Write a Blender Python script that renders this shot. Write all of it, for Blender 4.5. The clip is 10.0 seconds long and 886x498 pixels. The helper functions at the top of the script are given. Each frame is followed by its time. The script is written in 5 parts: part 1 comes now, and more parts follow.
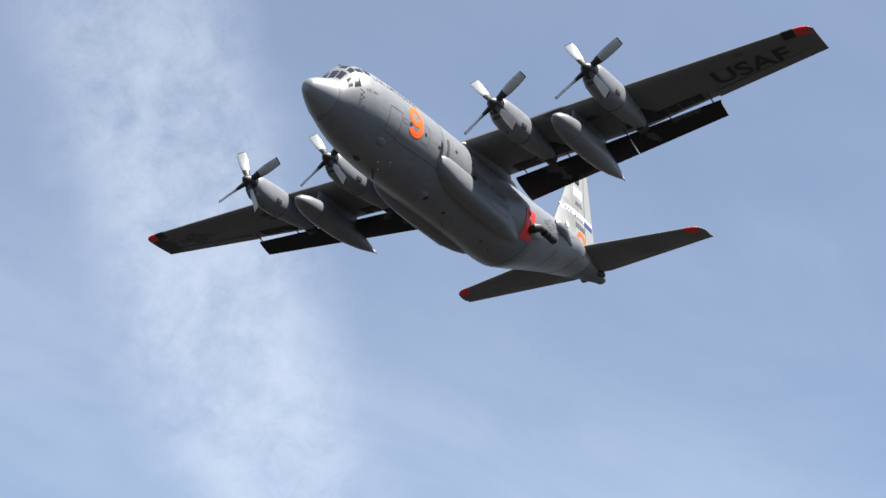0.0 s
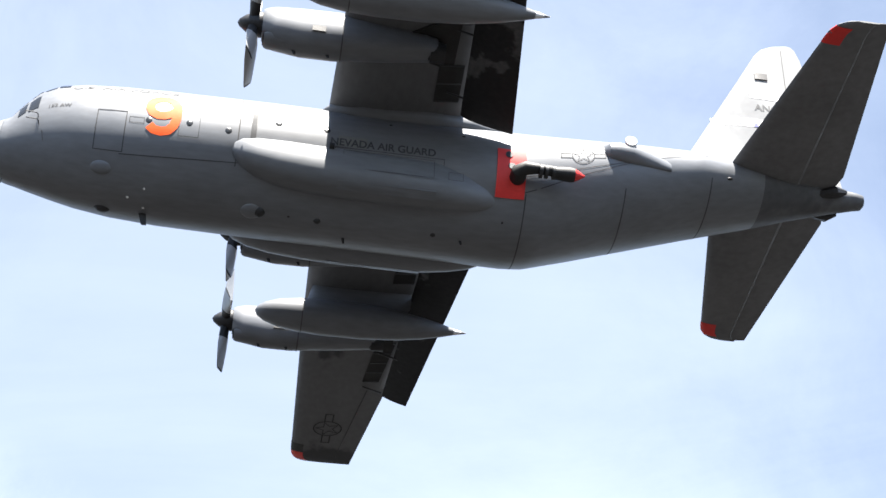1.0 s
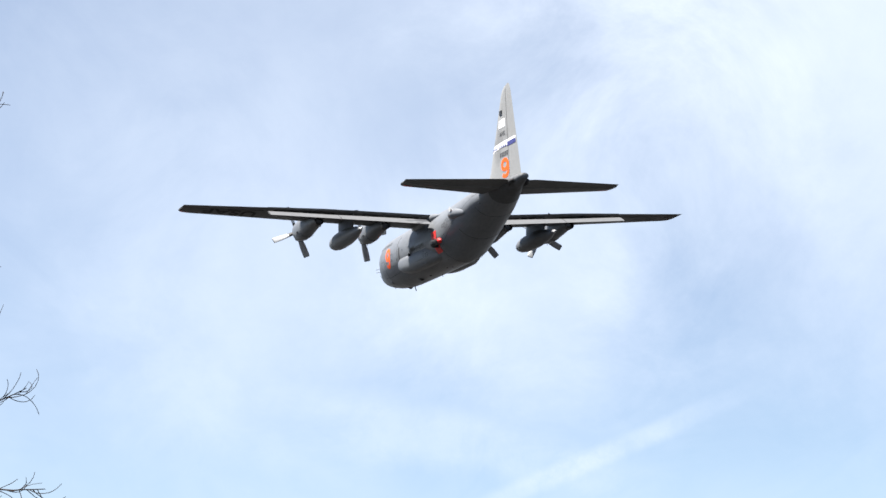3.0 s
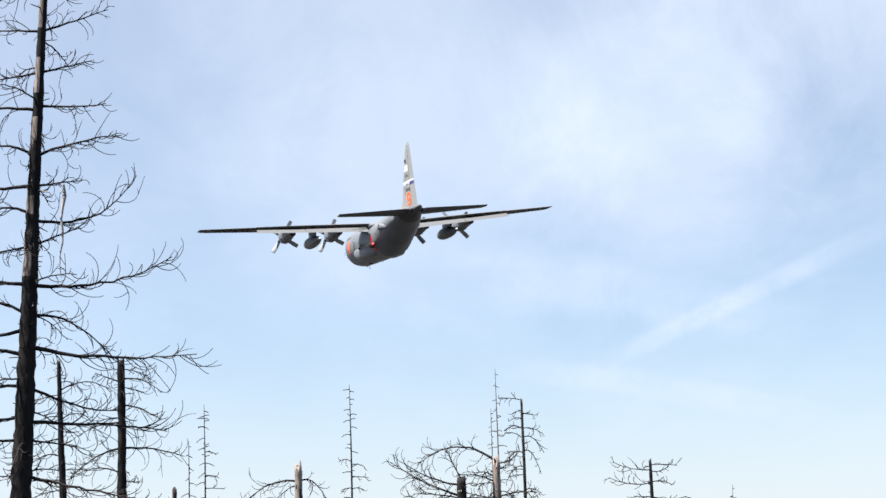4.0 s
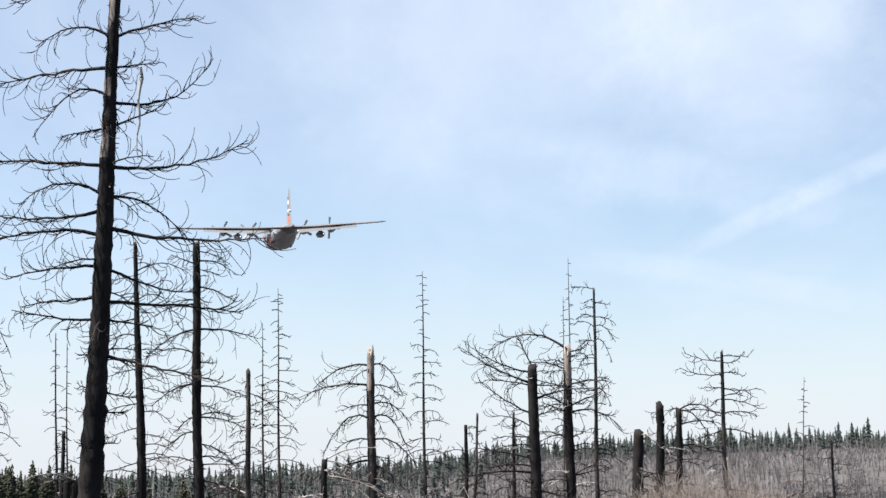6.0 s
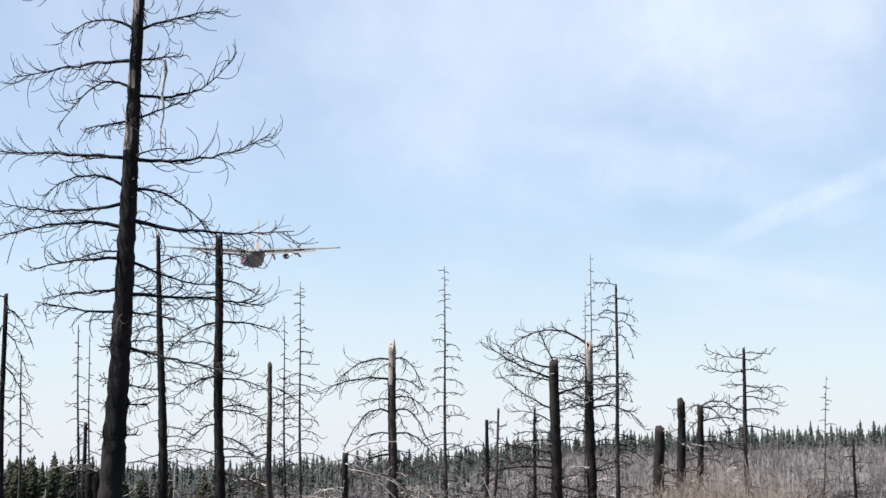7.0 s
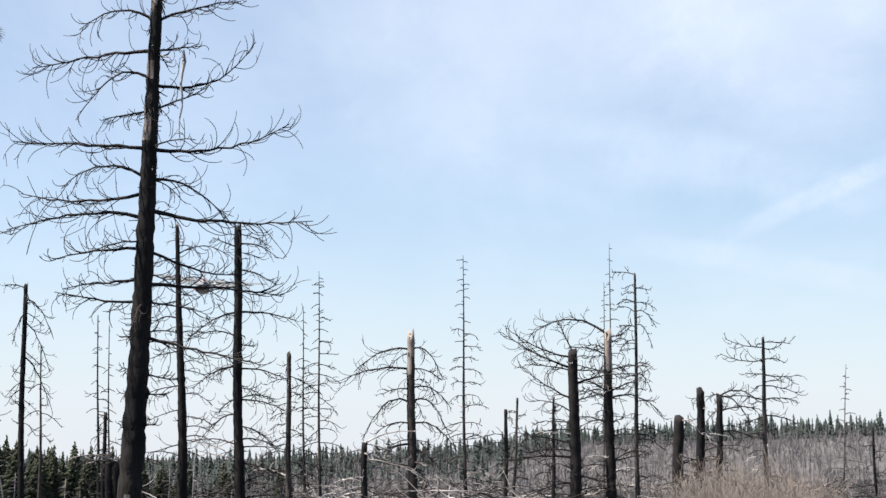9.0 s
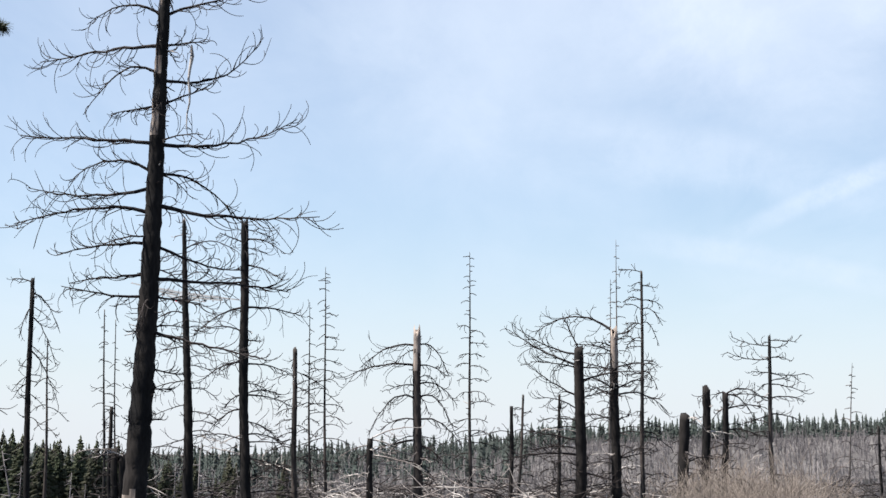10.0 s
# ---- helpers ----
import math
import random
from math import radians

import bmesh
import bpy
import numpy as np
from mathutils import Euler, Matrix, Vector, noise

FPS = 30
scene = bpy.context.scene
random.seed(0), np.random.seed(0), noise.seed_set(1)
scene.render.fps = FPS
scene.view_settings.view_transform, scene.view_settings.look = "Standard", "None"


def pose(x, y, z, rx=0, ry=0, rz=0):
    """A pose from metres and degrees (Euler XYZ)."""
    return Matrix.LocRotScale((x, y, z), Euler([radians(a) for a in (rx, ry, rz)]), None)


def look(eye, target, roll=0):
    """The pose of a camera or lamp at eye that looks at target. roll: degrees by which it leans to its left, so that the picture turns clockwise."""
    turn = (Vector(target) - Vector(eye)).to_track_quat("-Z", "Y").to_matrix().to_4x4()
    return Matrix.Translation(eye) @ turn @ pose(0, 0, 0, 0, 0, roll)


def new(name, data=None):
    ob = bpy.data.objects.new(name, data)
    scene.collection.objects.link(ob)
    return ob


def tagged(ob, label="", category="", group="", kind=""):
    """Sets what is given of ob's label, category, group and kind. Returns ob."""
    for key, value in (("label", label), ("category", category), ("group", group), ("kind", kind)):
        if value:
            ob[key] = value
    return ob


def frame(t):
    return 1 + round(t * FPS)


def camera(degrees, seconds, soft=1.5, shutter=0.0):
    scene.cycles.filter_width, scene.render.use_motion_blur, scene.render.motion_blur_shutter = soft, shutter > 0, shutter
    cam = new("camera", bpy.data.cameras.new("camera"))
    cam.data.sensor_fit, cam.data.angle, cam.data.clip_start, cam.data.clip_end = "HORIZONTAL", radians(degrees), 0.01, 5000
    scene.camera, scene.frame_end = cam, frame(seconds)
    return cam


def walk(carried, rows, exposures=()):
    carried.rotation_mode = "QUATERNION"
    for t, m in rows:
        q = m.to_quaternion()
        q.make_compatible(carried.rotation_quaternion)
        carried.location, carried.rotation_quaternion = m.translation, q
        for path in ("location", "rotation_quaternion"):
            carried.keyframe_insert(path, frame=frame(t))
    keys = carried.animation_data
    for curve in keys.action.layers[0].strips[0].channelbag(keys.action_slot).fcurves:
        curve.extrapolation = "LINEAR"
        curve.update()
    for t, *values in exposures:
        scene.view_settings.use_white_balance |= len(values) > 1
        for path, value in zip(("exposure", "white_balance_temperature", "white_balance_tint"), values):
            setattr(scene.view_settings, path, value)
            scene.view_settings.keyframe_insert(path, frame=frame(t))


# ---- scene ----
EYE = Vector((0, 0, 1.7))


def aim(yaw, pitch, roll):
    """A hand-held camera at one spot: yaw to the left from +y, pitch up, roll."""
    a, b = radians(yaw), radians(pitch)
    way = Vector((-math.sin(a) * math.cos(b), math.cos(a) * math.cos(b), math.sin(b)))
    return look(EYE, EYE + way * 10, roll)


cam = camera(27.234, 10.0, soft=1.5)
walk(cam, [
    (0.0, aim(-139.15, 25.53, 3.72)), (0.1, aim(-136.28, 26.91, 2.43)), (0.2, aim(-133.22, 28.39, 1.27)), (0.3, aim(-130.09, 29.87, 0.20)),
    (0.4, aim(-126.06, 31.30, -0.01)), (0.5, aim(-120.57, 33.35, -0.38)), (0.6, aim(-114.47, 35.03, -0.54)), (0.7, aim(-107.60, 36.46, -0.63)),
    (0.8, aim(-101.30, 37.71, -0.39)), (0.9, aim(-95.22, 38.93, -0.35)), (1.0, aim(-88.98, 39.86, 0.18)), (1.1, aim(-81.03, 40.14, 1.83)),
    (1.2, aim(-73.57, 40.12, 2.33)), (1.3, aim(-65.99, 39.79, 2.75)), (1.4, aim(-58.49, 38.86, 3.27)), (1.5, aim(-51.90, 37.26, 3.25)),
    (1.6, aim(-46.20, 35.07, 3.17)), (1.7, aim(-40.49, 32.81, 4.24)), (1.8, aim(-35.68, 30.87, 4.25)), (1.9, aim(-31.18, 29.13, 3.28)),
    (2.0, aim(-27.45, 27.26, 2.73)), (2.2, aim(-22.69, 23.87, 1.57)), (3.3, aim(-5.68, 12.97, -0.95)), (3.5, aim(-5.57, 11.96, -2.30)),
    (3.7, aim(-5.20, 11.20, -2.20)), (4.0, aim(-3.94, 10.36, -2.10)), (4.2, aim(-3.52, 9.64, -2.00)), (4.5, aim(-2.66, 8.68, -1.87)), (5.0, aim(-2.15, 7.96, -1.88)),
    (5.5, aim(-2.00, 7.23, -1.24)), (7.0, aim(-0.80, 6.73, -0.29)), (7.5, aim(-0.73, 6.63, -0.27)), (8.0, aim(-0.54, 6.52, -0.38)),
    (8.5, aim(-0.41, 6.49, -0.23)), (9.0, aim(-0.21, 6.41, -0.33)), (9.5, aim(-0.06, 6.33, -0.10)), (10.0, aim(0.00, 6.30, 0.02)),
], exposures=[(0.0, 1.52), (0.5, 1.42), (0.8, 1.94), (1.0, 2.26), (1.5, 2.58), (1.75, 2.08), (2.0, 1.82), (3.3, 1.60), (5.0, 1.55), (10.0, 1.54)])

# ---- world and sun ----
SUN_WAY = Vector((-0.41, -0.10, 0.90)).normalized()  # towards the sun


def build_world():
    w = bpy.data.worlds.new("sky")
    scene.world = w
    w.use_nodes = True
    nt = w.node_tree
    N, L = nt.nodes, nt.links
    N.clear()

    def math_node(op, a, b=None, clamp=False):
        n = N.new("ShaderNodeMath")
        n.operation, n.use_clamp = op, clamp
        for k, v in enumerate((a, b)):
            if v is None:
                continue
            if isinstance(v, (int, float)):
                n.inputs[k].default_value = v
            else:
                L.new(v, n.inputs[k])
        return n.outputs[0]

    def vec_node(op, a, b=None):
        n = N.new("ShaderNodeVectorMath")
        n.operation = op
        for k, v in enumerate((a, b)):
            if v is None:
                continue
            if isinstance(v, (tuple, Vector)):
                n.inputs[k].default_value = v
            else:
                L.new(v, n.inputs[k])
        return n

    def ramp(v, lo, hi):
        n = N.new("ShaderNodeMapRange")
        n.interpolation_type = "SMOOTHSTEP"
        n.inputs["From Min"].default_value, n.inputs["From Max"].default_value = lo, hi
        L.new(v, n.inputs["Value"])
        return n.outputs[0]

    def noise_node(vec, scale, detail=6, rough=0.55, distort=0.0):
        n = N.new("ShaderNodeTexNoise")
        n.inputs["Scale"].default_value, n.inputs["Detail"].default_value = scale, detail
        n.inputs["Roughness"].default_value, n.inputs["Distortion"].default_value = rough, distort
        L.new(vec, n.inputs["Vector"])
        return n.outputs[0]

    way = N.new("ShaderNodeTexCoord").outputs["Generated"]
    sky = N.new("ShaderNodeTexSky")
    sky.sky_type, sky.sun_disc = "NISHITA", False
    sky.sun_elevation = math.asin(SUN_WAY.z)
    sky.sun_rotation = math.atan2(SUN_WAY.x, SUN_WAY.y)
    sky.altitude, sky.dust_density, sky.ozone_density = 900, 0.4, 1.8

    # cirrus on a high plane: place = way / height
    sep = N.new("ShaderNodeSeparateXYZ")
    L.new(way, sep.inputs[0])
    up = math_node("MAXIMUM", sep.outputs[2], 0.0)
    h = math_node("ADD", up, 0.12)
    flat = N.new("ShaderNodeCombineXYZ")
    L.new(math_node("DIVIDE", sep.outputs[0], h), flat.inputs[0])
    L.new(math_node("DIVIDE", sep.outputs[1], h), flat.inputs[1])
    stretch = N.new("ShaderNodeMapping")
    stretch.inputs["Rotation"].default_value = (0, 0, radians(35))
    stretch.inputs["Scale"].default_value = (0.9, 0.38, 1)
    L.new(flat.outputs[0], stretch.inputs[0])
    wide = noise_node(stretch.outputs[0], 1.1, 5, 0.5, 0.6)
    fine = noise_node(stretch.outputs[0], 4.5, 8, 0.62, 0.8)
    veil = math_node("MULTIPLY", ramp(wide, 0.25, 0.75), ramp(fine, -0.15, 1.05))
    ragged = noise_node(way, 9, 7, 0.65, 0.4)
    soft = noise_node(way, 30, 6, 0.7, 0.2)

    def streak(a, b, half, rag, before=0.02, after=0.02):
        """A band of cloud along the great circle through two ways."""
        a, b = Vector(a).normalized(), Vector(b).normalized()
        n = a.cross(b).normalized()
        along = n.cross(a).normalized()
        off = vec_node("DOT_PRODUCT", way, n).outputs["Value"]
        wob = math_node("MULTIPLY", math_node("SUBTRACT", ragged, 0.5), rag)
        off = math_node("ABSOLUTE", math_node("ADD", off, wob))
        across = math_node("SUBTRACT", 1.0, ramp(off, half * 0.25, half))
        s = vec_node("DOT_PRODUCT", way, along).outputs["Value"]
        far = b.dot(along)
        ends = math_node("MULTIPLY", ramp(s, -before * 3, before), math_node("SUBTRACT", 1.0, ramp(s, far - after, far + after * 3)))
        return math_node("MULTIPLY", math_node("MULTIPLY", across, ends), ramp(soft, 0.1, 0.75))

    def patch(c, inner, outer):
        d = vec_node("DISTANCE", way, Vector(c).normalized()).outputs["Value"]
        d = math_node("ADD", d, math_node("MULTIPLY", math_node("SUBTRACT", ragged, 0.5), outer * 0.6))
        return math_node("SUBTRACT", 1.0, ramp(d, inner, outer))

    cover = math_node("ADD", math_node("MULTIPLY", veil, 0.34), 0.10)
    for mask, much in (
        (streak((0.675, -0.512, 0.531), (0.681, -0.668, 0.300), 0.078, 0.06, 0.1, 0.1), 0.34),
        (streak((0.172, 0.977, 0.122), (0.272, 0.949, 0.166), 0.008, 0.005), 0.26),
        (streak((0.131, 0.985, 0.109), (0.235, 0.968, 0.089), 0.010, 0.012), 0.25),
        (streak((0.100, 0.975, 0.160), (0.230, 0.955, 0.135), 0.022, 0.03), 0.22),
        (streak((0.648, 0.499, 0.576), (0.804, 0.325, 0.498), 0.10, 0.06, 0.2, 0.2), 0.35),
        (patch((0.40, 0.84, 0.38), 0.05, 0.30), 0.55),
        (patch((0.05, 0.97, 0.21), 0.03, 0.16), 0.18),
        (patch((0.19, 0.95, 0.24), 0.02, 0.12), 0.28),
        (patch((0.60, 0.60, 0.50), 0.05, 0.30), 0.35),
        (patch((0.80, 0.10, 0.60), 0.10, 0.48), 0.20),
        (patch((0.10, 0.93, 0.33), 0.05, 0.24), 0.25),
        (patch((0.25, 0.80, 0.55), 0.05, 0.30), 0.30),
        (patch((-0.10, 0.95, 0.28), 0.05, 0.30), 0.15),
        (patch((0.78, -0.45, 0.45), 0.15, 0.70), 0.05),
    ):
        cover = math_node("ADD", cover, math_node("MULTIPLY", mask, much))
    cover = math_node("MINIMUM", cover, 0.9)
    # haze towards the horizon
    low = math_node("MULTIPLY", math_node("SUBTRACT", 1.0, ramp(sep.outputs[2], -0.02, 0.15)), 0.85)

    mix = N.new("ShaderNodeMix")
    mix.data_type = "RGBA"
    L.new(cover, mix.inputs["Factor"])
    L.new(sky.outputs[0], mix.inputs["A"])
    mix.inputs["B"].default_value = (6.4, 7.05, 8.1, 1)
    back = N.new("ShaderNodeBackground")
    back.inputs["Strength"].default_value = 0.05
    haze = N.new("ShaderNodeMix")
    haze.data_type = "RGBA"
    L.new(low, haze.inputs["Factor"])
    L.new(mix.outputs["Result"], haze.inputs["A"])
    haze.inputs["B"].default_value = (5.35, 5.75, 6.45, 1)
    L.new(haze.outputs["Result"], back.inputs["Color"])
    out = N.new("ShaderNodeOutputWorld")
    L.new(back.outputs[0], out.inputs["Surface"])


build_world()
sun = new("sun", bpy.data.lights.new("sun", "SUN"))
sun.data.energy, sun.data.angle, sun.data.color = 5.0, radians(0.55), (1.0, 0.95, 0.88)
sun.matrix_world = look(SUN_WAY * 200, (0, 0, 0))


# ---- materials ----
def mat(name, c, rough=0.6, metal=0.0, var=0.18, scale=2.0, fine=30.0, bump=0.15, c2=None, lo=0.35, hi=0.65, stretch=(1, 1, 1), spec=0.5):
    """A painted or natural surface: colour varies at two scales, fine relief, uneven gloss. c2: second colour in large patches."""
    m = bpy.data.materials.new(name)
    m.use_nodes = True
    nt = m.node_tree
    N, L = nt.nodes, nt.links
    b = N["Principled BSDF"]
    b.inputs["Metallic"].default_value = metal
    b.inputs["Specular IOR Level"].default_value = spec
    co = N.new("ShaderNodeTexCoord")
    mp = N.new("ShaderNodeMapping")
    mp.inputs["Scale"].default_value = stretch
    L.new(co.outputs["Object"], mp.inputs[0])

    def nz(s, d=5):
        n = N.new("ShaderNodeTexNoise")
        n.inputs["Scale"].default_value, n.inputs["Detail"].default_value = s, d
        L.new(mp.outputs[0], n.inputs["Vector"])
        return n.outputs[0]

    big, small = nz(scale), nz(fine, 4)
    r = N.new("ShaderNodeMapRange")
    r.interpolation_type = "SMOOTHSTEP"
    r.inputs["From Min"].default_value, r.inputs["From Max"].default_value = lo, hi
    L.new(big, r.inputs["Value"])
    mx = N.new("ShaderNodeMix")
    mx.data_type = "RGBA"
    d = c2 or tuple(v * (1 - var) for v in c)
    mx.inputs["A"].default_value, mx.inputs["B"].default_value = (*c, 1), (*d, 1)
    L.new(r.outputs[0], mx.inputs["Factor"])
    g = N.new("ShaderNodeMapRange")
    g.inputs["From Min"].default_value, g.inputs["From Max"].default_value = 0.25, 0.75
    g.inputs["To Min"].default_value, g.inputs["To Max"].default_value = 1 - var, 1 + var
    L.new(small, g.inputs["Value"])
    sc = N.new("ShaderNodeVectorMath")
    sc.operation = "SCALE"
    L.new(mx.outputs["Result"], sc.inputs[0])
    L.new(g.outputs[0], sc.inputs["Scale"])
    L.new(sc.outputs[0], b.inputs["Base Color"])
    rr = N.new("ShaderNodeMapRange")
    rr.inputs["To Min"].default_value, rr.inputs["To Max"].default_value = max(rough - 0.12, 0.05), min(rough + 0.12, 1)
    L.new(big, rr.inputs["Value"])
    L.new(rr.outputs[0], b.inputs["Roughness"])
    if bump:
        bp = N.new("ShaderNodeBump")
        bp.inputs["Strength"].default_value, bp.inputs["Distance"].default_value = bump, 0.02
        L.new(small, bp.inputs["Height"])
        L.new(bp.outputs[0], b.inputs["Normal"])
    return m


PAINT = mat("grey_paint", (0.155, 0.164, 0.178), 0.46, var=0.12, scale=0.6, fine=5, bump=0.03, stretch=(0.35, 1.2, 1.2), spec=0.5)
WING = mat("wing_paint", (0.118, 0.121, 0.126), 0.6, var=0.1, scale=0.28, fine=5, bump=0.03, c2=(0.04, 0.041, 0.045), lo=0.59, hi=0.63, stretch=(1, 0.6, 1), spec=0.35)
DARKFLAP = mat("dark_flap", (0.022, 0.022, 0.024), 0.7, var=0.25, scale=0.55, fine=6, bump=0.03, c2=(0.085, 0.087, 0.09), lo=0.56, hi=0.60, spec=0.2)
TAIL = mat("tail_paint", (0.165, 0.168, 0.174), 0.6, var=0.12, scale=0.4, fine=4, bump=0.03, spec=0.18)
CONE = mat("dark_tail", (0.085, 0.088, 0.094), 0.6, var=0.15, scale=0.9, fine=4, bump=0.03, c2=(0.145, 0.15, 0.158), lo=0.45, hi=0.7, spec=0.3)
PATCHED = mat("fin_paint", (0.255, 0.26, 0.263), 0.82, var=0.05, scale=0.45, fine=4, bump=0.03, c2=(0.20, 0.204, 0.208), lo=0.55, hi=0.68, spec=0.18)
FADEDPANEL = mat("faded_panel", (0.20, 0.205, 0.20), 0.8, var=0.08, spec=0.15)
RADOME = mat("radome", (0.20, 0.21, 0.222), 0.5, var=0.06, scale=0.9, fine=9, bump=0.02, spec=0.45)
# exhaust soot, and the shade painted into the flap wells
SOOTSHADE = mat("soot", (0.02, 0.02, 0.02), 0.8, var=0.3)
DARK = mat("dark_metal", (0.035, 0.035, 0.037), 0.5, 0.3, var=0.25)
SEAM = mat("seam", (0.06, 0.06, 0.062), 0.8, var=0.2)
MARK = mat("dark_marking", (0.018, 0.018, 0.019), 0.7, var=0.2)
WORN = mat("worn_marking", (0.075, 0.077, 0.08), 0.7, var=0.25, scale=3)
PORT = mat("porthole_glass", (0.022, 0.024, 0.027), 0.3, var=0.1, bump=0)
FADED = mat("faded_marking", (0.06, 0.062, 0.066), 0.7, var=0.2)
BLADE = mat("blade_grey", (0.36, 0.37, 0.38), 0.4, 0.2, var=0.08, scale=2)
BLACK = mat("black_rubber", (0.012, 0.012, 0.013), 0.55, var=0.3)
ORANGE = mat("orange_paint", (1.0, 0.125, 0.02), 0.6, var=0.04, spec=0.2)
RED = mat("red_paint", (0.75, 0.03, 0.025), 0.5, var=0.08)
WHITE = mat("white_paint", (0.78, 0.78, 0.78), 0.5, var=0.05)
BLUE = mat("blue_paint", (0.05, 0.055, 0.2), 0.5, var=0.08)
MAROON = mat("maroon_paint", (0.30, 0.03, 0.10), 0.5, var=0.08)
PALEGREY = mat("pale_grey", (0.5, 0.5, 0.5), 0.5, var=0.06)
METAL = mat("bare_metal", (0.5, 0.5, 0.5), 0.3, 0.8, var=0.1)
GLASS = mat("cockpit_glass", (0.03, 0.034, 0.04), 0.12, 0, var=0.1, bump=0, spec=0.25)

CHAR = mat("charred_bark", (0.009, 0.0085, 0.009), 0.85, var=0.45, scale=1.6, fine=14, bump=0.8, c2=(0.022, 0.019, 0.018), stretch=(1, 1, 0.35), spec=0.12)
BARED = mat("bared_wood", (0.24, 0.20, 0.175), 0.8, var=0.3, scale=2.6, fine=22, bump=0.5, c2=(0.065, 0.052, 0.047), lo=0.42, hi=0.6, stretch=(1, 1, 0.2), spec=0.2)
BROWN = mat("scorched_bark", (0.058, 0.046, 0.041), 0.85, var=0.4, scale=1.2, fine=16, bump=0.7, c2=(0.014, 0.013, 0.013), lo=0.36, hi=0.56, stretch=(1, 1, 0.3), spec=0.25)
TWIG = mat("burnt_twig", (0.018, 0.014, 0.014), 0.85, var=0.4, scale=0.9, fine=12, bump=0.2, c2=(0.038, 0.032, 0.031), lo=0.52, hi=0.68, spec=0.2)
GREYWOOD = mat("weathered_wood", (0.105, 0.092, 0.088), 0.85, var=0.3, scale=0.4, fine=6, bump=0.2, c2=(0.042, 0.037, 0.036), spec=0.2)
BLEACHED = mat("bleached_wood", (0.40, 0.37, 0.35), 0.8, var=0.25, scale=1.0, fine=10, bump=0.2, c2=(0.13, 0.11, 0.105), spec=0.2)
SHRUB = mat("dry_twigs", (0.17, 0.142, 0.124), 0.85, var=0.3, scale=0.5, fine=8, bump=0.2, spec=0.2)
NEEDLE = mat("conifer_needles", (0.098, 0.118, 0.074), 0.85, var=0.25, scale=0.08, fine=3, bump=0.2, c2=(0.12, 0.118, 0.085), spec=0.2)
# the firs' greyed, bluish base colour stands for the haze of distance
HAZENEEDLE = mat("far_conifers", (0.066, 0.085, 0.078), 0.9, var=0.15, scale=0.03, fine=0.5, bump=0, c2=(0.085, 0.098, 0.092), spec=0.15)
# grey dead wood; its lavender tint is distance haze put into the colour
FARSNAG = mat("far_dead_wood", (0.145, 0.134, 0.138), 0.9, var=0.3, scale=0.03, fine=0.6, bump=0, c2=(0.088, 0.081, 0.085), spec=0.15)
SOIL = mat("burnt_ground", (0.014, 0.014, 0.0145), 0.95, var=0.3, scale=0.015, fine=0.4, bump=0.3, c2=(0.027, 0.026, 0.025), spec=0.1)

SLOPE = mat("dry_slope", (0.085, 0.079, 0.078), 0.95, var=0.25, scale=0.012, fine=0.4, bump=0.3, c2=(0.05, 0.047, 0.047), spec=0.1)


def let_through(m, much):
    """Needles scatter part of the light through to their other side."""
    N, L = m.node_tree.nodes, m.node_tree.links
    b, out = N["Principled BSDF"], N["Material Output"]
    tr, mx = N.new("ShaderNodeBsdfTranslucent"), N.new("ShaderNodeMixShader")
    L.new(b.inputs["Base Color"].links[0].from_socket, tr.inputs["Color"])
    mx.inputs[0].default_value = much
    L.new(b.outputs[0], mx.inputs[1])
    L.new(tr.outputs[0], mx.inputs[2])
    L.new(mx.outputs[0], out.inputs["Surface"])


let_through(NEEDLE, 0.55)
let_through(HAZENEEDLE, 0.55)


# ---- mesh helpers ----
def mesh_object(name, verts, faces, materials, parent=None, label="", smooth=True, index=None):
    me = bpy.data.meshes.new(name)
    me.from_pydata([tuple(v) for v in verts], [], faces)
    for m in materials if isinstance(materials, (list, tuple)) else [materials]:
        me.materials.append(m)
    if smooth:
        me.polygons.foreach_set("use_smooth", [True] * len(me.polygons))
    if index is not None:
        me.polygons.foreach_set("material_index", index)
    me.update()
    ob = new(name, me)
    if parent is not None:
        ob.parent = parent
    return tagged(ob, label)


def loft(rings, closed=True, caps=True):
    """Verts and faces through rings of equally many points."""
    n, verts, faces = len(rings[0]), [], []
    for r in rings:
        verts += [Vector(p) for p in r]
    for k in range(len(rings) - 1):
        for j in range(n if closed else n - 1):
            a, b = k * n + j, k * n + (j + 1) % n
            faces.append((a, b, b + n, a + n))
    if caps:
        faces.append(tuple(range(n - 1, -1, -1)))
        faces.append(tuple(range((len(rings) - 1) * n, len(rings) * n)))
    return verts, faces


def mended(ob, angle=35):
    """Outward normals, and sharp edges where the surface breaks."""
    bm = bmesh.new()
    bm.from_mesh(ob.data)
    bmesh.ops.recalc_face_normals(bm, faces=bm.faces)
    for e in bm.edges:
        if len(e.link_faces) == 2 and e.calc_face_angle(0) > radians(angle):
            e.smooth = False
    bm.to_mesh(ob.data)
    bm.free()
    return ob


# ---- the aircraft: x ahead, y to its left, z up; C is the origin of its pose ----
C = Vector((-15, 0, 1.5))
aircraft = tagged(new("transport_aircraft"), "grey four-engined military transport aircraft with orange nines, flaps down, flying low", "aircraft")


def part(name, verts, faces, material, parent=None, label="", smooth=True, angle=35):
    ob = mesh_object(name, [Vector(v) - C for v in verts], faces, material, parent or aircraft, label, smooth)
    return mended(ob, angle)


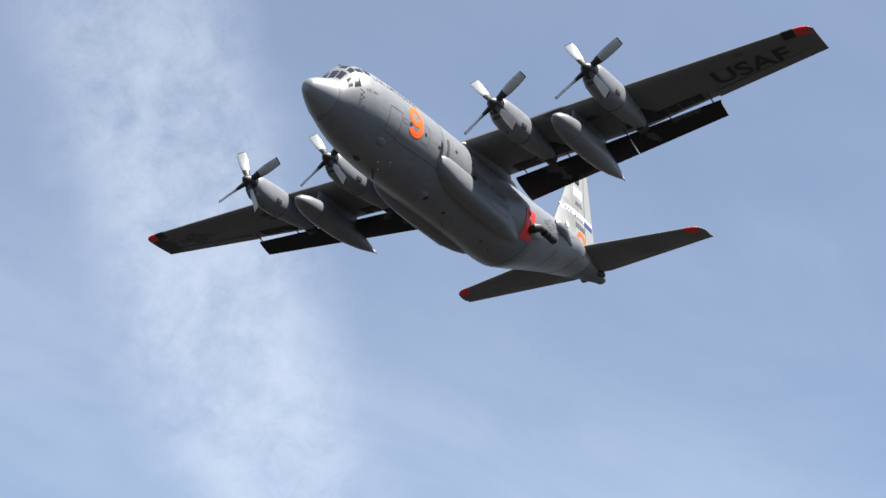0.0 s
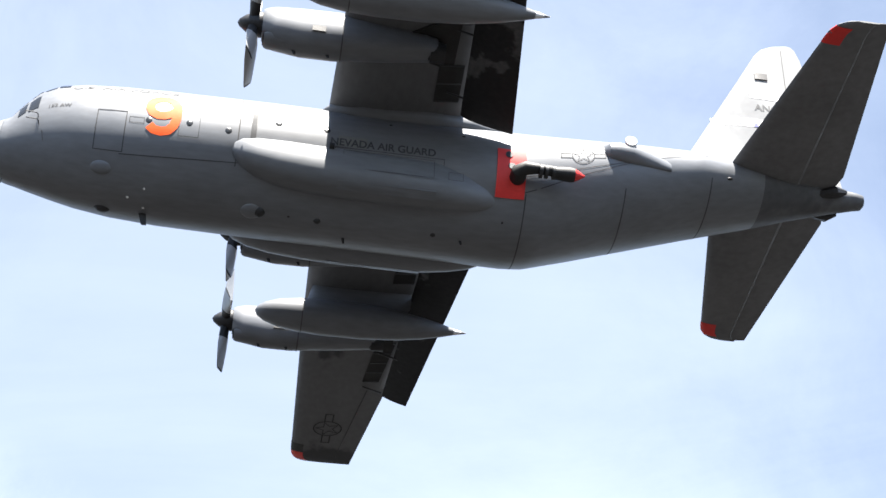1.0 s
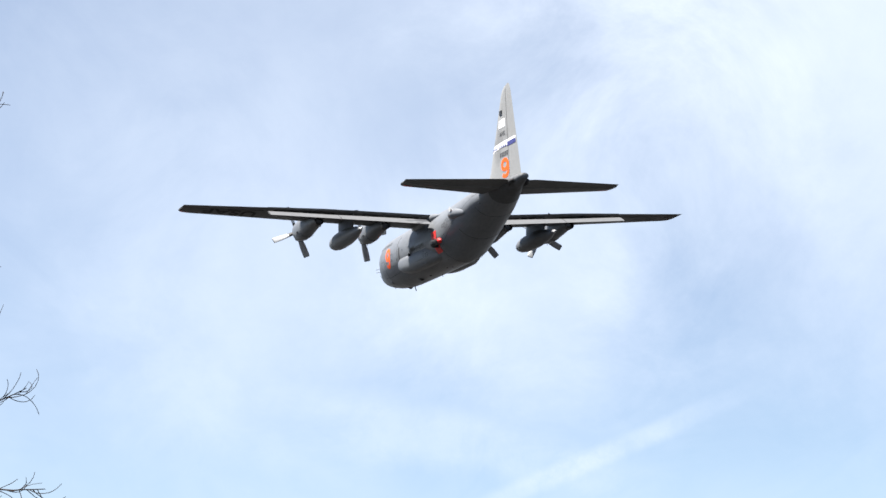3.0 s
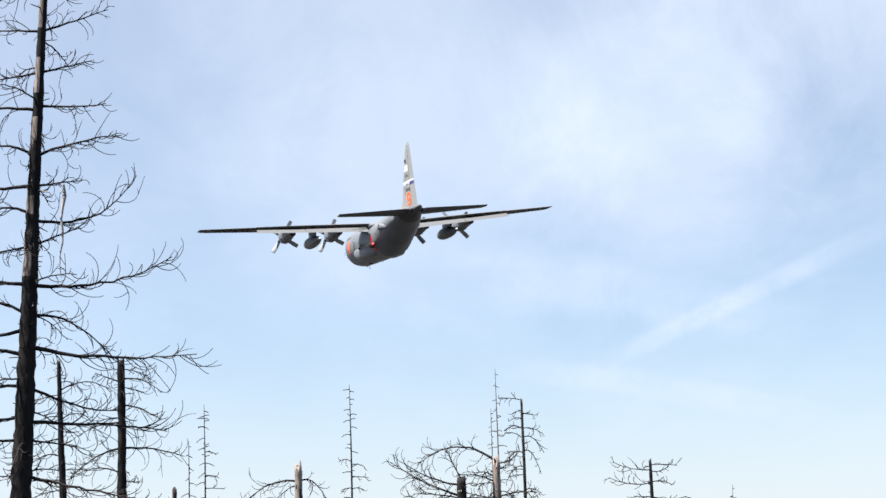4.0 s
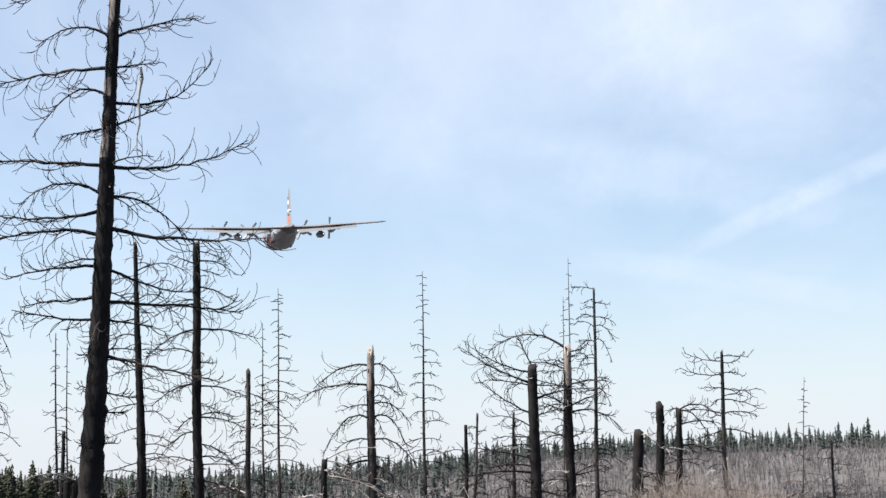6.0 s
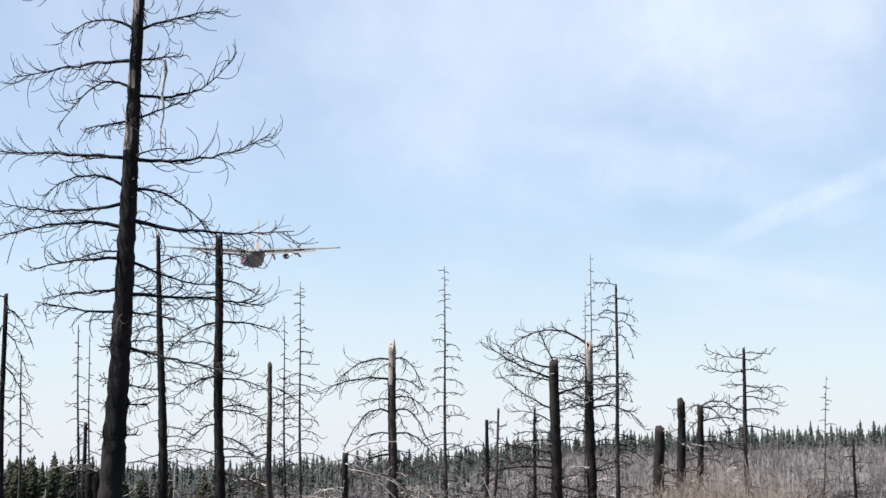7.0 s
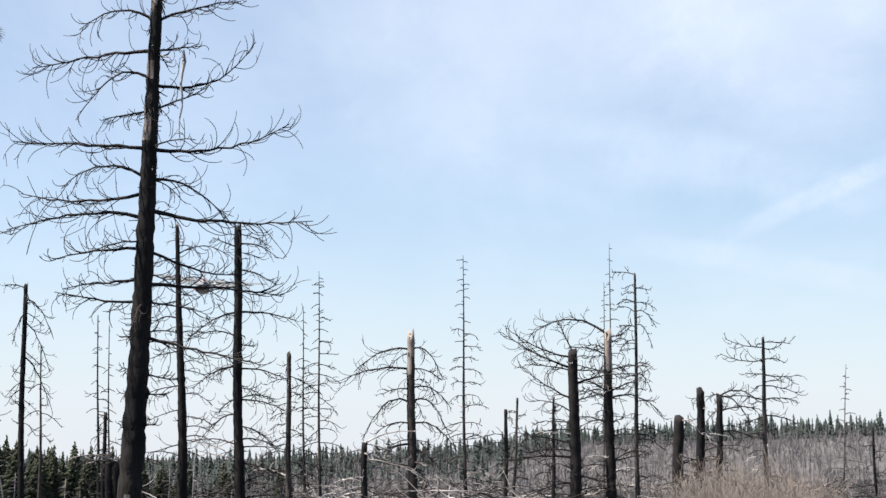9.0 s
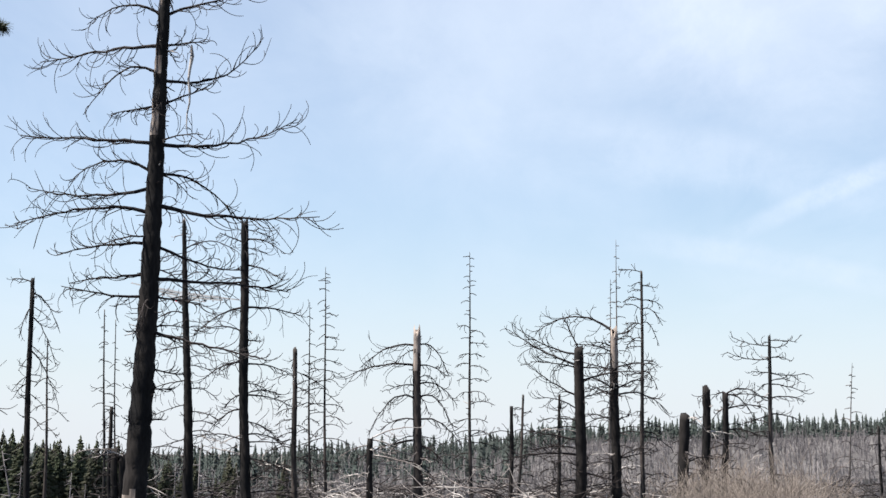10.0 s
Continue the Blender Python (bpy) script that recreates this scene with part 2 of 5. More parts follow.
# station x, top, bottom, half width
STATIONS = [(-1.72, -0.24, -0.38, 0.05), (-1.75, -0.08, -0.52, 0.20), (-1.84, 0.05, -0.66, 0.33), (-2.02, 0.19, -0.79, 0.46), (-2.35, 0.38, -0.95, 0.64), (-2.82, 0.58, -1.14, 0.86), (-3.26, 0.80, -1.30, 1.05),
            (-3.6, 1.38, -1.39, 1.20), (-4.0, 1.90, -1.49, 1.40), (-4.6, 2.20, -1.62, 1.62), (-5.4, 2.30, -1.77, 1.82), (-6.5, 2.33, -1.91, 1.97), (-8, 2.33, -1.99, 2.07)]
STATIONS2 = [(-11, 2.34, -2.02, 2.13), (-15, 2.31, -2.05, 2.17), (-18.9, 2.28, -2.06, 2.20), (-19.6, 2.28, -1.98, 2.20), (-21, 2.33, -1.48, 2.11), (-23, 2.40, -0.70, 1.97),
             (-25, 2.46, 0.04, 1.75), (-27, 2.38, 0.62, 1.28), (-28.6, 2.27, 1.10, 0.83), (-29.8, 2.20, 1.40, 0.50), (-30.6, 2.15, 1.62, 0.36), (-30.85, 2.1, 1.66, 0.30), (-30.93, 2.0, 1.76, 0.14)]
ALL = STATIONS + STATIONS2


def hull(x):
    rows = [(-r[0], *r[1:]) for r in ALL]
    xs = [r[0] for r in rows]
    return [float(np.interp(-x, xs, [r[k] for r in rows])) for k in (1, 2, 3)]


def skin(x, deg, out=0.0):
    """The point of the fuselage's skin at station x; deg from its left side upwards."""
    top, bot, half = hull(x)
    a = radians(deg)
    hi = (top - bot) / 2
    y, z = half * math.cos(a), (top + bot) / 2 + hi * math.sin(a)
    n = Vector((0, math.cos(a) / max(half, 0.1), math.sin(a) / max(hi, 0.1))).normalized()
    return Vector((x, y, z)) + n * out


def patch_on(name, x1, x2, d1, d2, material, parent=None, label="", out=0.008, nx=6, nd=6, cut=0.0):
    """A thin plate that follows the skin. cut: how far its corners are slanted."""
    outer, inner = [], []
    for i in range(nx + 1):
        for j in range(nd + 1):
            u, v = i / nx, j / nd
            x = x1 + (x2 - x1) * u + cut * (v - 0.5)
            d = d1 + (d2 - d1) * v
            outer.append(skin(x, d, out))
            inner.append(skin(x, d, -0.02))
    n, m = nd + 1, len(outer)
    faces = []
    for i in range(nx):
        for j in range(nd):
            a = i * n + j
            faces += [(a, a + 1, a + n + 1, a + n), (m + a, m + a + n, m + a + n + 1, m + a + 1)]
    rim = [j for j in range(n)] + [i * n + nd for i in range(1, nx + 1)] + [nx * n + j for j in range(nd - 1, -1, -1)] + [i * n for i in range(nx - 1, 0, -1)]
    for k in range(len(rim)):
        a, b = rim[k], rim[(k + 1) % len(rim)]
        faces.append((a, b, m + b, m + a))
    return part(name, outer + inner, faces, material, parent, label)


def outline_on(name, x1, x2, d1, d2, material, parent, wide=0.03, out=0.006):
    """A thin frame line on the skin round a door."""
    dd = degrees_of(wide)
    verts, faces = [], []

    def strip(xa, xb, da, db, n):
        for k in range(n):
            u, v = k / n, (k + 1) / n
            base = len(verts)
            if abs(xb - xa) > abs(xa) * 1e-9 and da != db and abs(db - da) <= dd * 1.01:
                for x in (xa + (xb - xa) * u, xa + (xb - xa) * v):
                    for d in (da, db):
                        verts.append(skin(x, d, out))
            else:
                for d in (da + (db - da) * u, da + (db - da) * v):
                    for x in (xa, xb):
                        verts.append(skin(x, d, out))
            faces.append((base, base + 1, base + 3, base + 2))

    strip(x1, x2, d1, d1 + dd, 6)
    strip(x1, x2, d2 - dd, d2, 6)
    strip(x1, x1 + wide, d1, d2, 8)
    strip(x2 - wide, x2, d1, d2, 8)
    return part(name, verts, faces, material, parent)


def line_on(name, x1, d1, x2, d2, parent, wide=0.03, out=0.006, n=24):
    """A thin dark joint along the skin."""
    verts = []
    for k in range(n + 1):
        x, d = x1 + (x2 - x1) * k / n, d1 + (d2 - d1) * k / n
        w = degrees_of(wide) / 2
        verts += [skin(x, d - w, out), skin(x, d + w, out)]
    return part(name, verts, [(2 * k, 2 * k + 1, 2 * k + 3, 2 * k + 2) for k in range(n)], SEAM, parent)


def degrees_of(metres):
    return math.degrees(metres / 2.16)


def build_fuselage():
    def ring(top, bot, half, x, n=48):
        return [Vector((x, half * math.cos(2 * math.pi * k / n), (top + bot) / 2 + (top - bot) / 2 * math.sin(2 * math.pi * k / n))) for k in range(n)]

    def span(x1, x2, step):
        xs = sorted({x1, x2, *[r[0] for r in ALL if x2 < r[0] < x1], *np.arange(x2, x1, step).round(2).tolist()}, reverse=True)
        return [ring(*hull(x), x) for x in xs]

    nose = part("radome", *loft(span(-1.72, -3.05, 0.1)), RADOME, label="grey plastic radome on the nose")
    body = part("fuselage", *loft(span(-3.06, -27.2, 0.4)), PAINT, angle=60)
    # the tail cone is a darker grey than the fuselage ahead of it
    part("tail_cone", *loft(span(-27.2, -30.92, 0.4)), CONE, label="darker, blotched grey tail cone", angle=60)
    # ramp and cargo door seams, fuselage joints
    for x, d1, d2 in ((-10.25, -40, 40), (-19.2, 215, 325), (-22.42, 215, 325), (-25.3, 205, 335)):
        patch_on("panel_joint", x, x - 0.035, d1, d2, SEAM, body, out=0.005, nx=1, nd=30)
    for x1, d1, x2, d2 in ((-19.16, -34, -26.36, 24), (-6.75, -40.5, -11.15, -36), (-19.2, -20, -22.4, -6), (-13.0, -36, -18.2, -41)):
        line_on("panel_joint", x1, d1, x2, d2, body)
        line_on("panel_joint", x1, 180 - d1, x2, 180 - d2, body)
    # crew door, escape hatches, panels
    outline_on("door_outline", -5.97, -6.82, -39, -1, SEAM, body)
    outline_on("hatch_outline", -8.46, -9.05, -20, 6, SEAM, body, 0.02)
    outline_on("hatch_outline", -6.95, -7.37, -12, -6, SEAM, body, 0.02)
    outline_on("hatch_outline", -16.75, -17.25, -38, -30, SEAM, body, 0.02)
    outline_on("hatch_outline", -13.25, -16.6, -33, -13, SEAM, body, 0.02)
    # a narrow upright strip, darker than the skin round it
    patch_on("side_strip", -10.63, -10.80, -25, 11, FADED, body, out=0.03)
    patch_on("faded_panel", -13.3, -14.2, -12, -2, FADEDPANEL, body, out=0.004)
    # flight deck glass, both sides
    for s in (0, 1):
        def pane(x1, x2, d1, d2, cut=0.0):
            if s:
                d1, d2 = 180 - d1, 180 - d2
            patch_on("window_pane", x1, x2, d1, d2, GLASS, body, "dark flight deck glass", out=0.012, nx=4, nd=4, cut=cut)
        pane(-3.50, -3.72, 8, 30)
        pane(-3.80, -4.10, 5, 26)
        pane(-3.30, -3.64, 66, 87)
        pane(-3.32, -3.68, 44, 63)
        pane(-3.80, -4.08, 40, 54)
        pane(-4.16, -4.50, 38, 51)
        pane(-4.58, -4.92, 36, 47)
        pane(-3.85, -4.2, 60, 78)
    # probes and aerials on the nose and belly
    def fin_blade(name, x, d, long, high, thick, material=DARK):
        base = [skin(x + dx, d + dd, -0.02) for dx, dd in ((long / 2, 0), (0, degrees_of(thick) / 2), (-long / 2, 0), (0, -degrees_of(thick) / 2))]
        n = (skin(x, d, 1) - skin(x, d)).normalized()
        tip = [p + n * high + Vector((-long * 0.25, 0, 0)) for p in base]
        tip = [tip[0] + Vector((-long * 0.3, 0, 0)), *tip[1:]]
        return part(name, *loft([base, tip]), material, body)
    fin_blade("blade_aerial", -7.6, -97, 0.24, 0.42, 0.05)
    fin_blade("blade_aerial", -7.3, 88, 0.2, 0.2, 0.04)
    fin_blade("blade_aerial", -4.2, 90, 0.2, 0.22, 0.04)
    fin_blade("blade_aerial", -13.8, -96, 0.1, 0.2, 0.05)
    fin_blade("blade_aerial", -17.4, -82, 0.1, 0.16, 0.05)
    for x, d in ((-4.15, -8), (-4.2, -16)):
        a = skin(x, d)
        tubes("pitot_probe", [[a, a + Vector((0, 0.14, 0)), a + Vector((0.05, 0.2, 0.0)), a + Vector((0.38, 0.2, 0.02))]], [0.016], DARK, body)
    tubes("pitot_probe", [[skin(-4.35, -26), skin(-4.35, -26, 0.1), skin(-4.42, -36, 0.1)]], [0.012], DARK, body)
    tubes("pitot_probe", [[skin(-3.2, -100), skin(-3.2, -100, 0.14), skin(-3.0, -100, 0.18)]], [0.02], DARK, body)
    # belly bumps: beacon, scoops, drains
    def bump(name, x, d, long, wide, high, material):
        rings = []
        for k in range(7):
            u = k / 6
            r = max(math.sin(math.pi * u) ** 0.6, 0.02)
            rings.append([skin(x + long * (0.5 - u), d + degrees_of(wide * 0.5 * r * math.cos(q)), -0.03 + high * r * math.sin(q)) for q in np.linspace(0, math.pi, 9)])
        return part(name, *loft(rings), material, body)
    bump("belly_scoop", -6.35, -100, 0.55, 0.4, 0.14, DARK)
    bump("side_blister", -6.25, -54, 0.75, 0.5, 0.10, PAINT)
    bump("belly_dome", -10.9, -77, 0.75, 0.6, 0.12, PAINT)
    bump("air_scoop", -11.15, -77, 0.4, 0.4, 0.16, DARK)
    for x, d in ((-7.62, -68), (-7.62, -89), (-7.13, -79)):
        bump("marker_lamp", x, d, 0.13, 0.13, 0.04, WHITE)
    for x, d, k in ((-12.06, -78, 0.12), (-12.94, -79, 0.26), (-16.54, -79, 0.2), (-11.32, -41, 0.14), (-12.64, -35, 0.1), (-25.94, -23, 0.24), (-5.95, -20, 0.1), (-14.9, 20, 0.14), (-17.2, 16, 0.16), (-18.6, -60, 0.12)):
        bump("drain", x, d, k, k * 0.9, k * 0.35, DARK)
    for x, d in ((-7.52, -8), (-8.75, -7), (-9.95, -10), (-11.45, 3), (-12.94, 2)):
        for dd in (d, 180 - d):
            bump("porthole", x, dd, 0.30, 0.30, 0.045, PORT)
    # fairing behind the wing, with its round lens
    for s in (1, -1):
        f = []
        for x, r, z in ((-21.7, 0.10, 0.95), (-21.85, 0.28, 0.93), (-22.2, 0.36, 0.92), (-22.6, 0.37, 0.90), (-23.2, 0.22, 0.84), (-23.9, 0.04, 0.76)):
            top, bot, half = hull(x)
            f.append([Vector((x, s * (half * 0.97 + r * max(math.cos(q), -0.3)), z + (0.16 + r * 0.55) * math.sin(q))) for q in np.linspace(0, 2 * math.pi, 18, endpoint=False)])
        fair = part("side_fairing", *loft(f), PAINT, body, "grey side fairing with a round lens")
        a = Vector((-22.50, s * 2.24, 1.10))
        part("lens", *loft([[a + Vector((0.19 * math.cos(q), s * o, 0.19 * math.sin(q) + o)) for q in np.linspace(0, 2 * math.pi, 14, endpoint=False)] for o in (-0.1, 0.10)]), PALEGREY, fair)
    return body


def tubes(name, paths, radii, material, parent=None, label="", sides=8, shift=True):
    """Round bars along paths, in one mesh."""
    verts, faces = [], []
    for path, r in zip(paths, radii):
        path = [Vector(p) for p in path]
        base = len(verts)
        for k, p in enumerate(path):
            way = (path[min(k + 1, len(path) - 1)] - path[max(k - 1, 0)]).normalized()
            a = way.orthogonal().normalized() if abs(way.z) > 0.95 else way.cross(Vector((0, 0, 1))).normalized()
            b = way.cross(a)
            rr = r[k] if isinstance(r, (list, tuple)) else r
            verts += [p + (a * math.cos(q) + b * math.sin(q)) * rr for q in np.linspace(0, 2 * math.pi, sides, endpoint=False)]
        for k in range(len(path) - 1):
            for j in range(sides):
                q, w = base + k * sides + j, base + k * sides + (j + 1) % sides
                faces.append((q, w, w + sides, q + sides))
        faces.append(tuple(base + j for j in range(sides - 1, -1, -1)))
        faces.append(tuple(base + (len(path) - 1) * sides + j for j in range(sides)))
    if shift:
        return part(name, verts, faces, material, parent, label)
    return mesh_object(name, verts, faces, material, parent, label)


def profile(n=14):
    """Points of an aerofoil of chord 1 and thickness 1, from the trailing edge over the top to the nose and back below."""
    t = lambda u: 5 * (0.2969 * math.sqrt(u) - 0.126 * u - 0.3516 * u**2 + 0.2843 * u**3 - 0.1036 * u**4)
    us = [0.5 * (1 - math.cos(math.pi * k / n)) for k in range(n + 1)]
    return [(u, t(u)) for u in reversed(us)] + [(u, -t(u) * 0.8) for u in us[1:]]


AERO = profile()


def blade_ring(le, te, y, z, thick, cut=1.0):
    """One section of a wing; cut: where its chord ends."""
    ring = []
    for u, t in AERO:
        v = min(u, cut)
        tt = t if u <= cut or cut == 1 else (0.10 if t > 0 else 0.03)
        x = le + (te - le) * v
        ring.append(Vector((x, y, z + tt * thick)))
    return ring


def wing_z(y):
    return 1.72 + abs(y) * 0.0425


def wing_le(y):
    return float(np.interp(abs(y), [0, 2, 10, 20.2], [-12.92, -12.95, -13.12, -13.48]))


def wing_te(y):
    return float(np.interp(abs(y), [0, 10, 14.25, 20.2], [-17.55, -17.3, -16.72, -15.9]))


def build_wing(s):
    rings = []
    stations = [0, 1.8, 2.4, 4, 6, 8, 10, 12, 14.2]
    thick = lambda y: float(np.interp(abs(y), [0, 10, 20.2], [0.86, 0.66, 0.30]))
    for y in stations:
        rings.append(blade_ring(wing_le(y), wing_te(y), s * y, wing_z(y), thick(y), cut=float(np.interp(y, [0, 14.2], [0.925, 0.97]))))
    wing = part("wing", *loft(rings), WING, label="grey wing with dark patches")
    rings = [blade_ring(wing_le(y), wing_te(y), s * y, wing_z(y), thick(y)) for y in (14.2, 16, 18, 19.3)]
    for y, sh in ((19.7, 0.06), (19.95, 0.2), (20.12, 0.5), (20.2, 0.8)):
        rings.append(blade_ring(wing_le(y) - sh * 0.55, wing_te(y), s * y, wing_z(y), thick(y) * (1 - sh * 0.9)))
    outer = part("wing_outer_panel", *loft(rings), WING, wing)
    # aileron hinge line
    for za in (-1,):
        tubes("hinge_line", [[(wing_te(y) + 0.72, s * y, wing_z(y) + za * thick(y) * 0.21) for y in (14.3, 17, 19.6)]], [0.02], SEAM, wing, sides=4)
    # flaps, lowered
    def flap(y1, y2):
        rr = []
        for k in range(7):
            y = y1 + (y2 - y1) * k / 6
            le = Vector((np.interp(y, [2.1, 14.25], [-17.04, -16.56]), 0, np.interp(y, [2.1, 14.25], [1.45, 2.04])))
            te = Vector((np.interp(y, [2.1, 14.25], [-18.72, -17.50]), 0, np.interp(y, [2.1, 14.25], [0.85, 1.63])))
            way = te - le
            n = Vector((-way.z, 0, way.x)).normalized() * -1
            rr.append([le + way * u + n * t * way.length * 0.16 + Vector((0, s * y, 0)) for u, t in AERO])
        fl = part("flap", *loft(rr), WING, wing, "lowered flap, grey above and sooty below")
        fl.data.materials.append(DARKFLAP)
        # faces that point down take the darker, patchy colour
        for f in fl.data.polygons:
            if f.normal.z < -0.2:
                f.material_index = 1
        return fl
    flap(2.3, 9.0)
    flap(9.06, 14.22)
    # flap wells: flat dark plates stand for the shade inside, with pale ribs
    def well(y1, y2):
        def low(y, u):
            x = wing_le(y) + (wing_te(y) - wing_le(y)) * u
            return Vector((x, s * y, wing_z(y) - thick(y) * 0.8 * np.interp(u, [0.6, 0.7, 0.8, 0.9], [0.38, 0.305, 0.22, 0.13]) - 0.03))
        q = [low(y1, 0.70), low(y2, 0.70), low(y2, 0.875), low(y1, 0.875)]
        w = part("flap_well", *loft([q, [p + Vector((0, 0, 0.12)) for p in q]]), SOOTSHADE, wing, "sooty flap well with ribs", smooth=False)
        n = max(int((y2 - y1) / 0.55), 2)
        for k in range(n + 1):
            y = y1 + (y2 - y1) * k / n
            tubes("rib", [[low(y, 0.70), low(y, 0.87)]], [0.03], FADED if k % 2 else DARK, w, sides=5)
    well(2.6, 4.1)
    well(5.8, 7.0)
    well(10.9, 13.6)
    for y in (3.0, 5.6, 9.0, 11.5, 13.9):
        tubes("flap_track", [[(wing_te(y) + 1.0, s * y, wing_z(y) - 0.2), (wing_te(y) + 0.25, s * y, wing_z(y) - 0.42)]], [0.035], DARK, wing, sides=5)
    # root fillet
    fil = []
    for x, r in ((-12.75, 0.03), (-13.0, 0.3), (-14, 0.6), (-16, 0.6), (-17.6, 0.35), (-18.5, 0.05)):
        fil.append([Vector((x, s * (1.55 + r * 0.9 * math.cos(q)), 1.62 + r * 0.8 * math.sin(q))) for q in np.linspace(0, 2 * math.pi, 14, endpoint=False)])
    part("wing_fillet", *loft(fil), PAINT, wing)
    # red tip and its black band on the leading edge
    def band(y1, y2, material, name):
        rr = []
        for k in range(5):
            y = y1 + (y2 - y1) * k / 4
            sh = float(np.interp(y, [19.3, 19.7, 19.95, 20.12, 20.2], [0, 0.06, 0.2, 0.5, 0.8]))
            rr.append([Vector((wing_le(y) - sh * 0.55 + (wing_te(y) - wing_le(y)) * u + (0.012 if u < 0.02 else 0), s * y, wing_z(y) + t * (thick(y) * (1 - sh * 0.9) + 0.02))) for u, t in AERO if u < 0.24])
        part(name, *loft(rr, caps=False, closed=False), material, outer)
    band(18.75, 19.35, BLACK, "black_band")
    band(19.4, 20.08, RED, "red_tip")
    return wing


def build_tailplane(s):
    rings = []
    def le(y):
        return float(np.interp(y, [0, 8], [-25.76, -27.45]))
    def te(y):
        return float(np.interp(y, [0, 8], [-30.0, -29.12]))
    th = lambda y: float(np.interp(y, [0, 8], [0.52, 0.2]))
    z = lambda y: 1.66 + y * 0.012
    hinge = 0.66

    def section(y, sh=0.0):
        return blade_ring(le(y) - sh * 0.8, te(y), s * y, z(y), th(y) * (1 - sh * 0.8), cut=hinge)
    for y in (0.3, 1.5, 3, 5, 7, 7.5):
        rings.append(section(y))
    for y, sh in ((7.8, 0.18), (7.95, 0.45), (8.02, 0.8)):
        rings.append(section(y, sh))
    tp = part("tailplane", *loft(rings), TAIL, label="grey tailplane with a red tip mark")
    # elevator, raised a little
    rings = []
    for y in (0.4, 1.2, 3, 5, 7, 7.7, 8.0):
        x0 = le(y) + (te(y) - le(y)) * hinge
        x1 = te(y) + (0.3 if y < 1 else 0.0)
        h0 = th(y) * 0.155
        rings.append([Vector((x0 + 0.14 + (x1 - x0 - 0.14) * u, s * y, z(y) + k * h0 + up * (x0 - x1) * u)) for u, k, up in
                      ((1, 0.1, 0.13), (0.5, 0.62, 0.13), (0.06, 1, 0.13), (0, 0.6, 0.13), (0, -0.5, 0.13), (0.06, -0.85, 0.13), (0.5, -0.5, 0.13), (1, -0.1, 0.13))])
    part("elevator", *loft(rings), TAIL, tp)
    tubes("elevator_horn", [[(te(0.9) + 0.7, s * 0.45, z(0) - 0.05), (te(0.9) + 0.1, s * 0.62, z(0) + 0.02), (te(0.9) - 0.25, s * 0.55, z(0) + 0.1)]], [[0.16, 0.2, 0.08]], DARK, tp)
    rr = []
    for y in (7.05, 7.3, 7.55, 7.75):
        sh = float(np.interp(y, [7.5, 7.8], [0, 0.18]))
        rr.append([Vector((le(y) - sh * 0.8 + (te(y) - le(y)) * u + (0.012 if u < 0.02 else 0), s * y, z(y) + t * (th(y) + 0.02))) for u, t in AERO if u < 0.3])
    part("red_mark", *loft(rr, caps=False, closed=False), RED, tp)
    return tp


def fin_le(z):
    return float(np.interp(z, [2.0, 3.2, 8.3], [-23.6, -25.1, -27.75]))


def fin_te(z):
    return float(np.interp(z, [2.0, 8.6], [-30.35, -29.35]))


def fin_half(z, x):
    c = (fin_le(z) - x) / (fin_le(z) - fin_te(z))
    th = float(np.interp(z, [2, 8.9], [0.62, 0.22]))
    t = 5 * (0.2969 * math.sqrt(max(c, 0)) - 0.126 * c - 0.3516 * c**2 + 0.2843 * c**3 - 0.1036 * c**4)
    return t * th


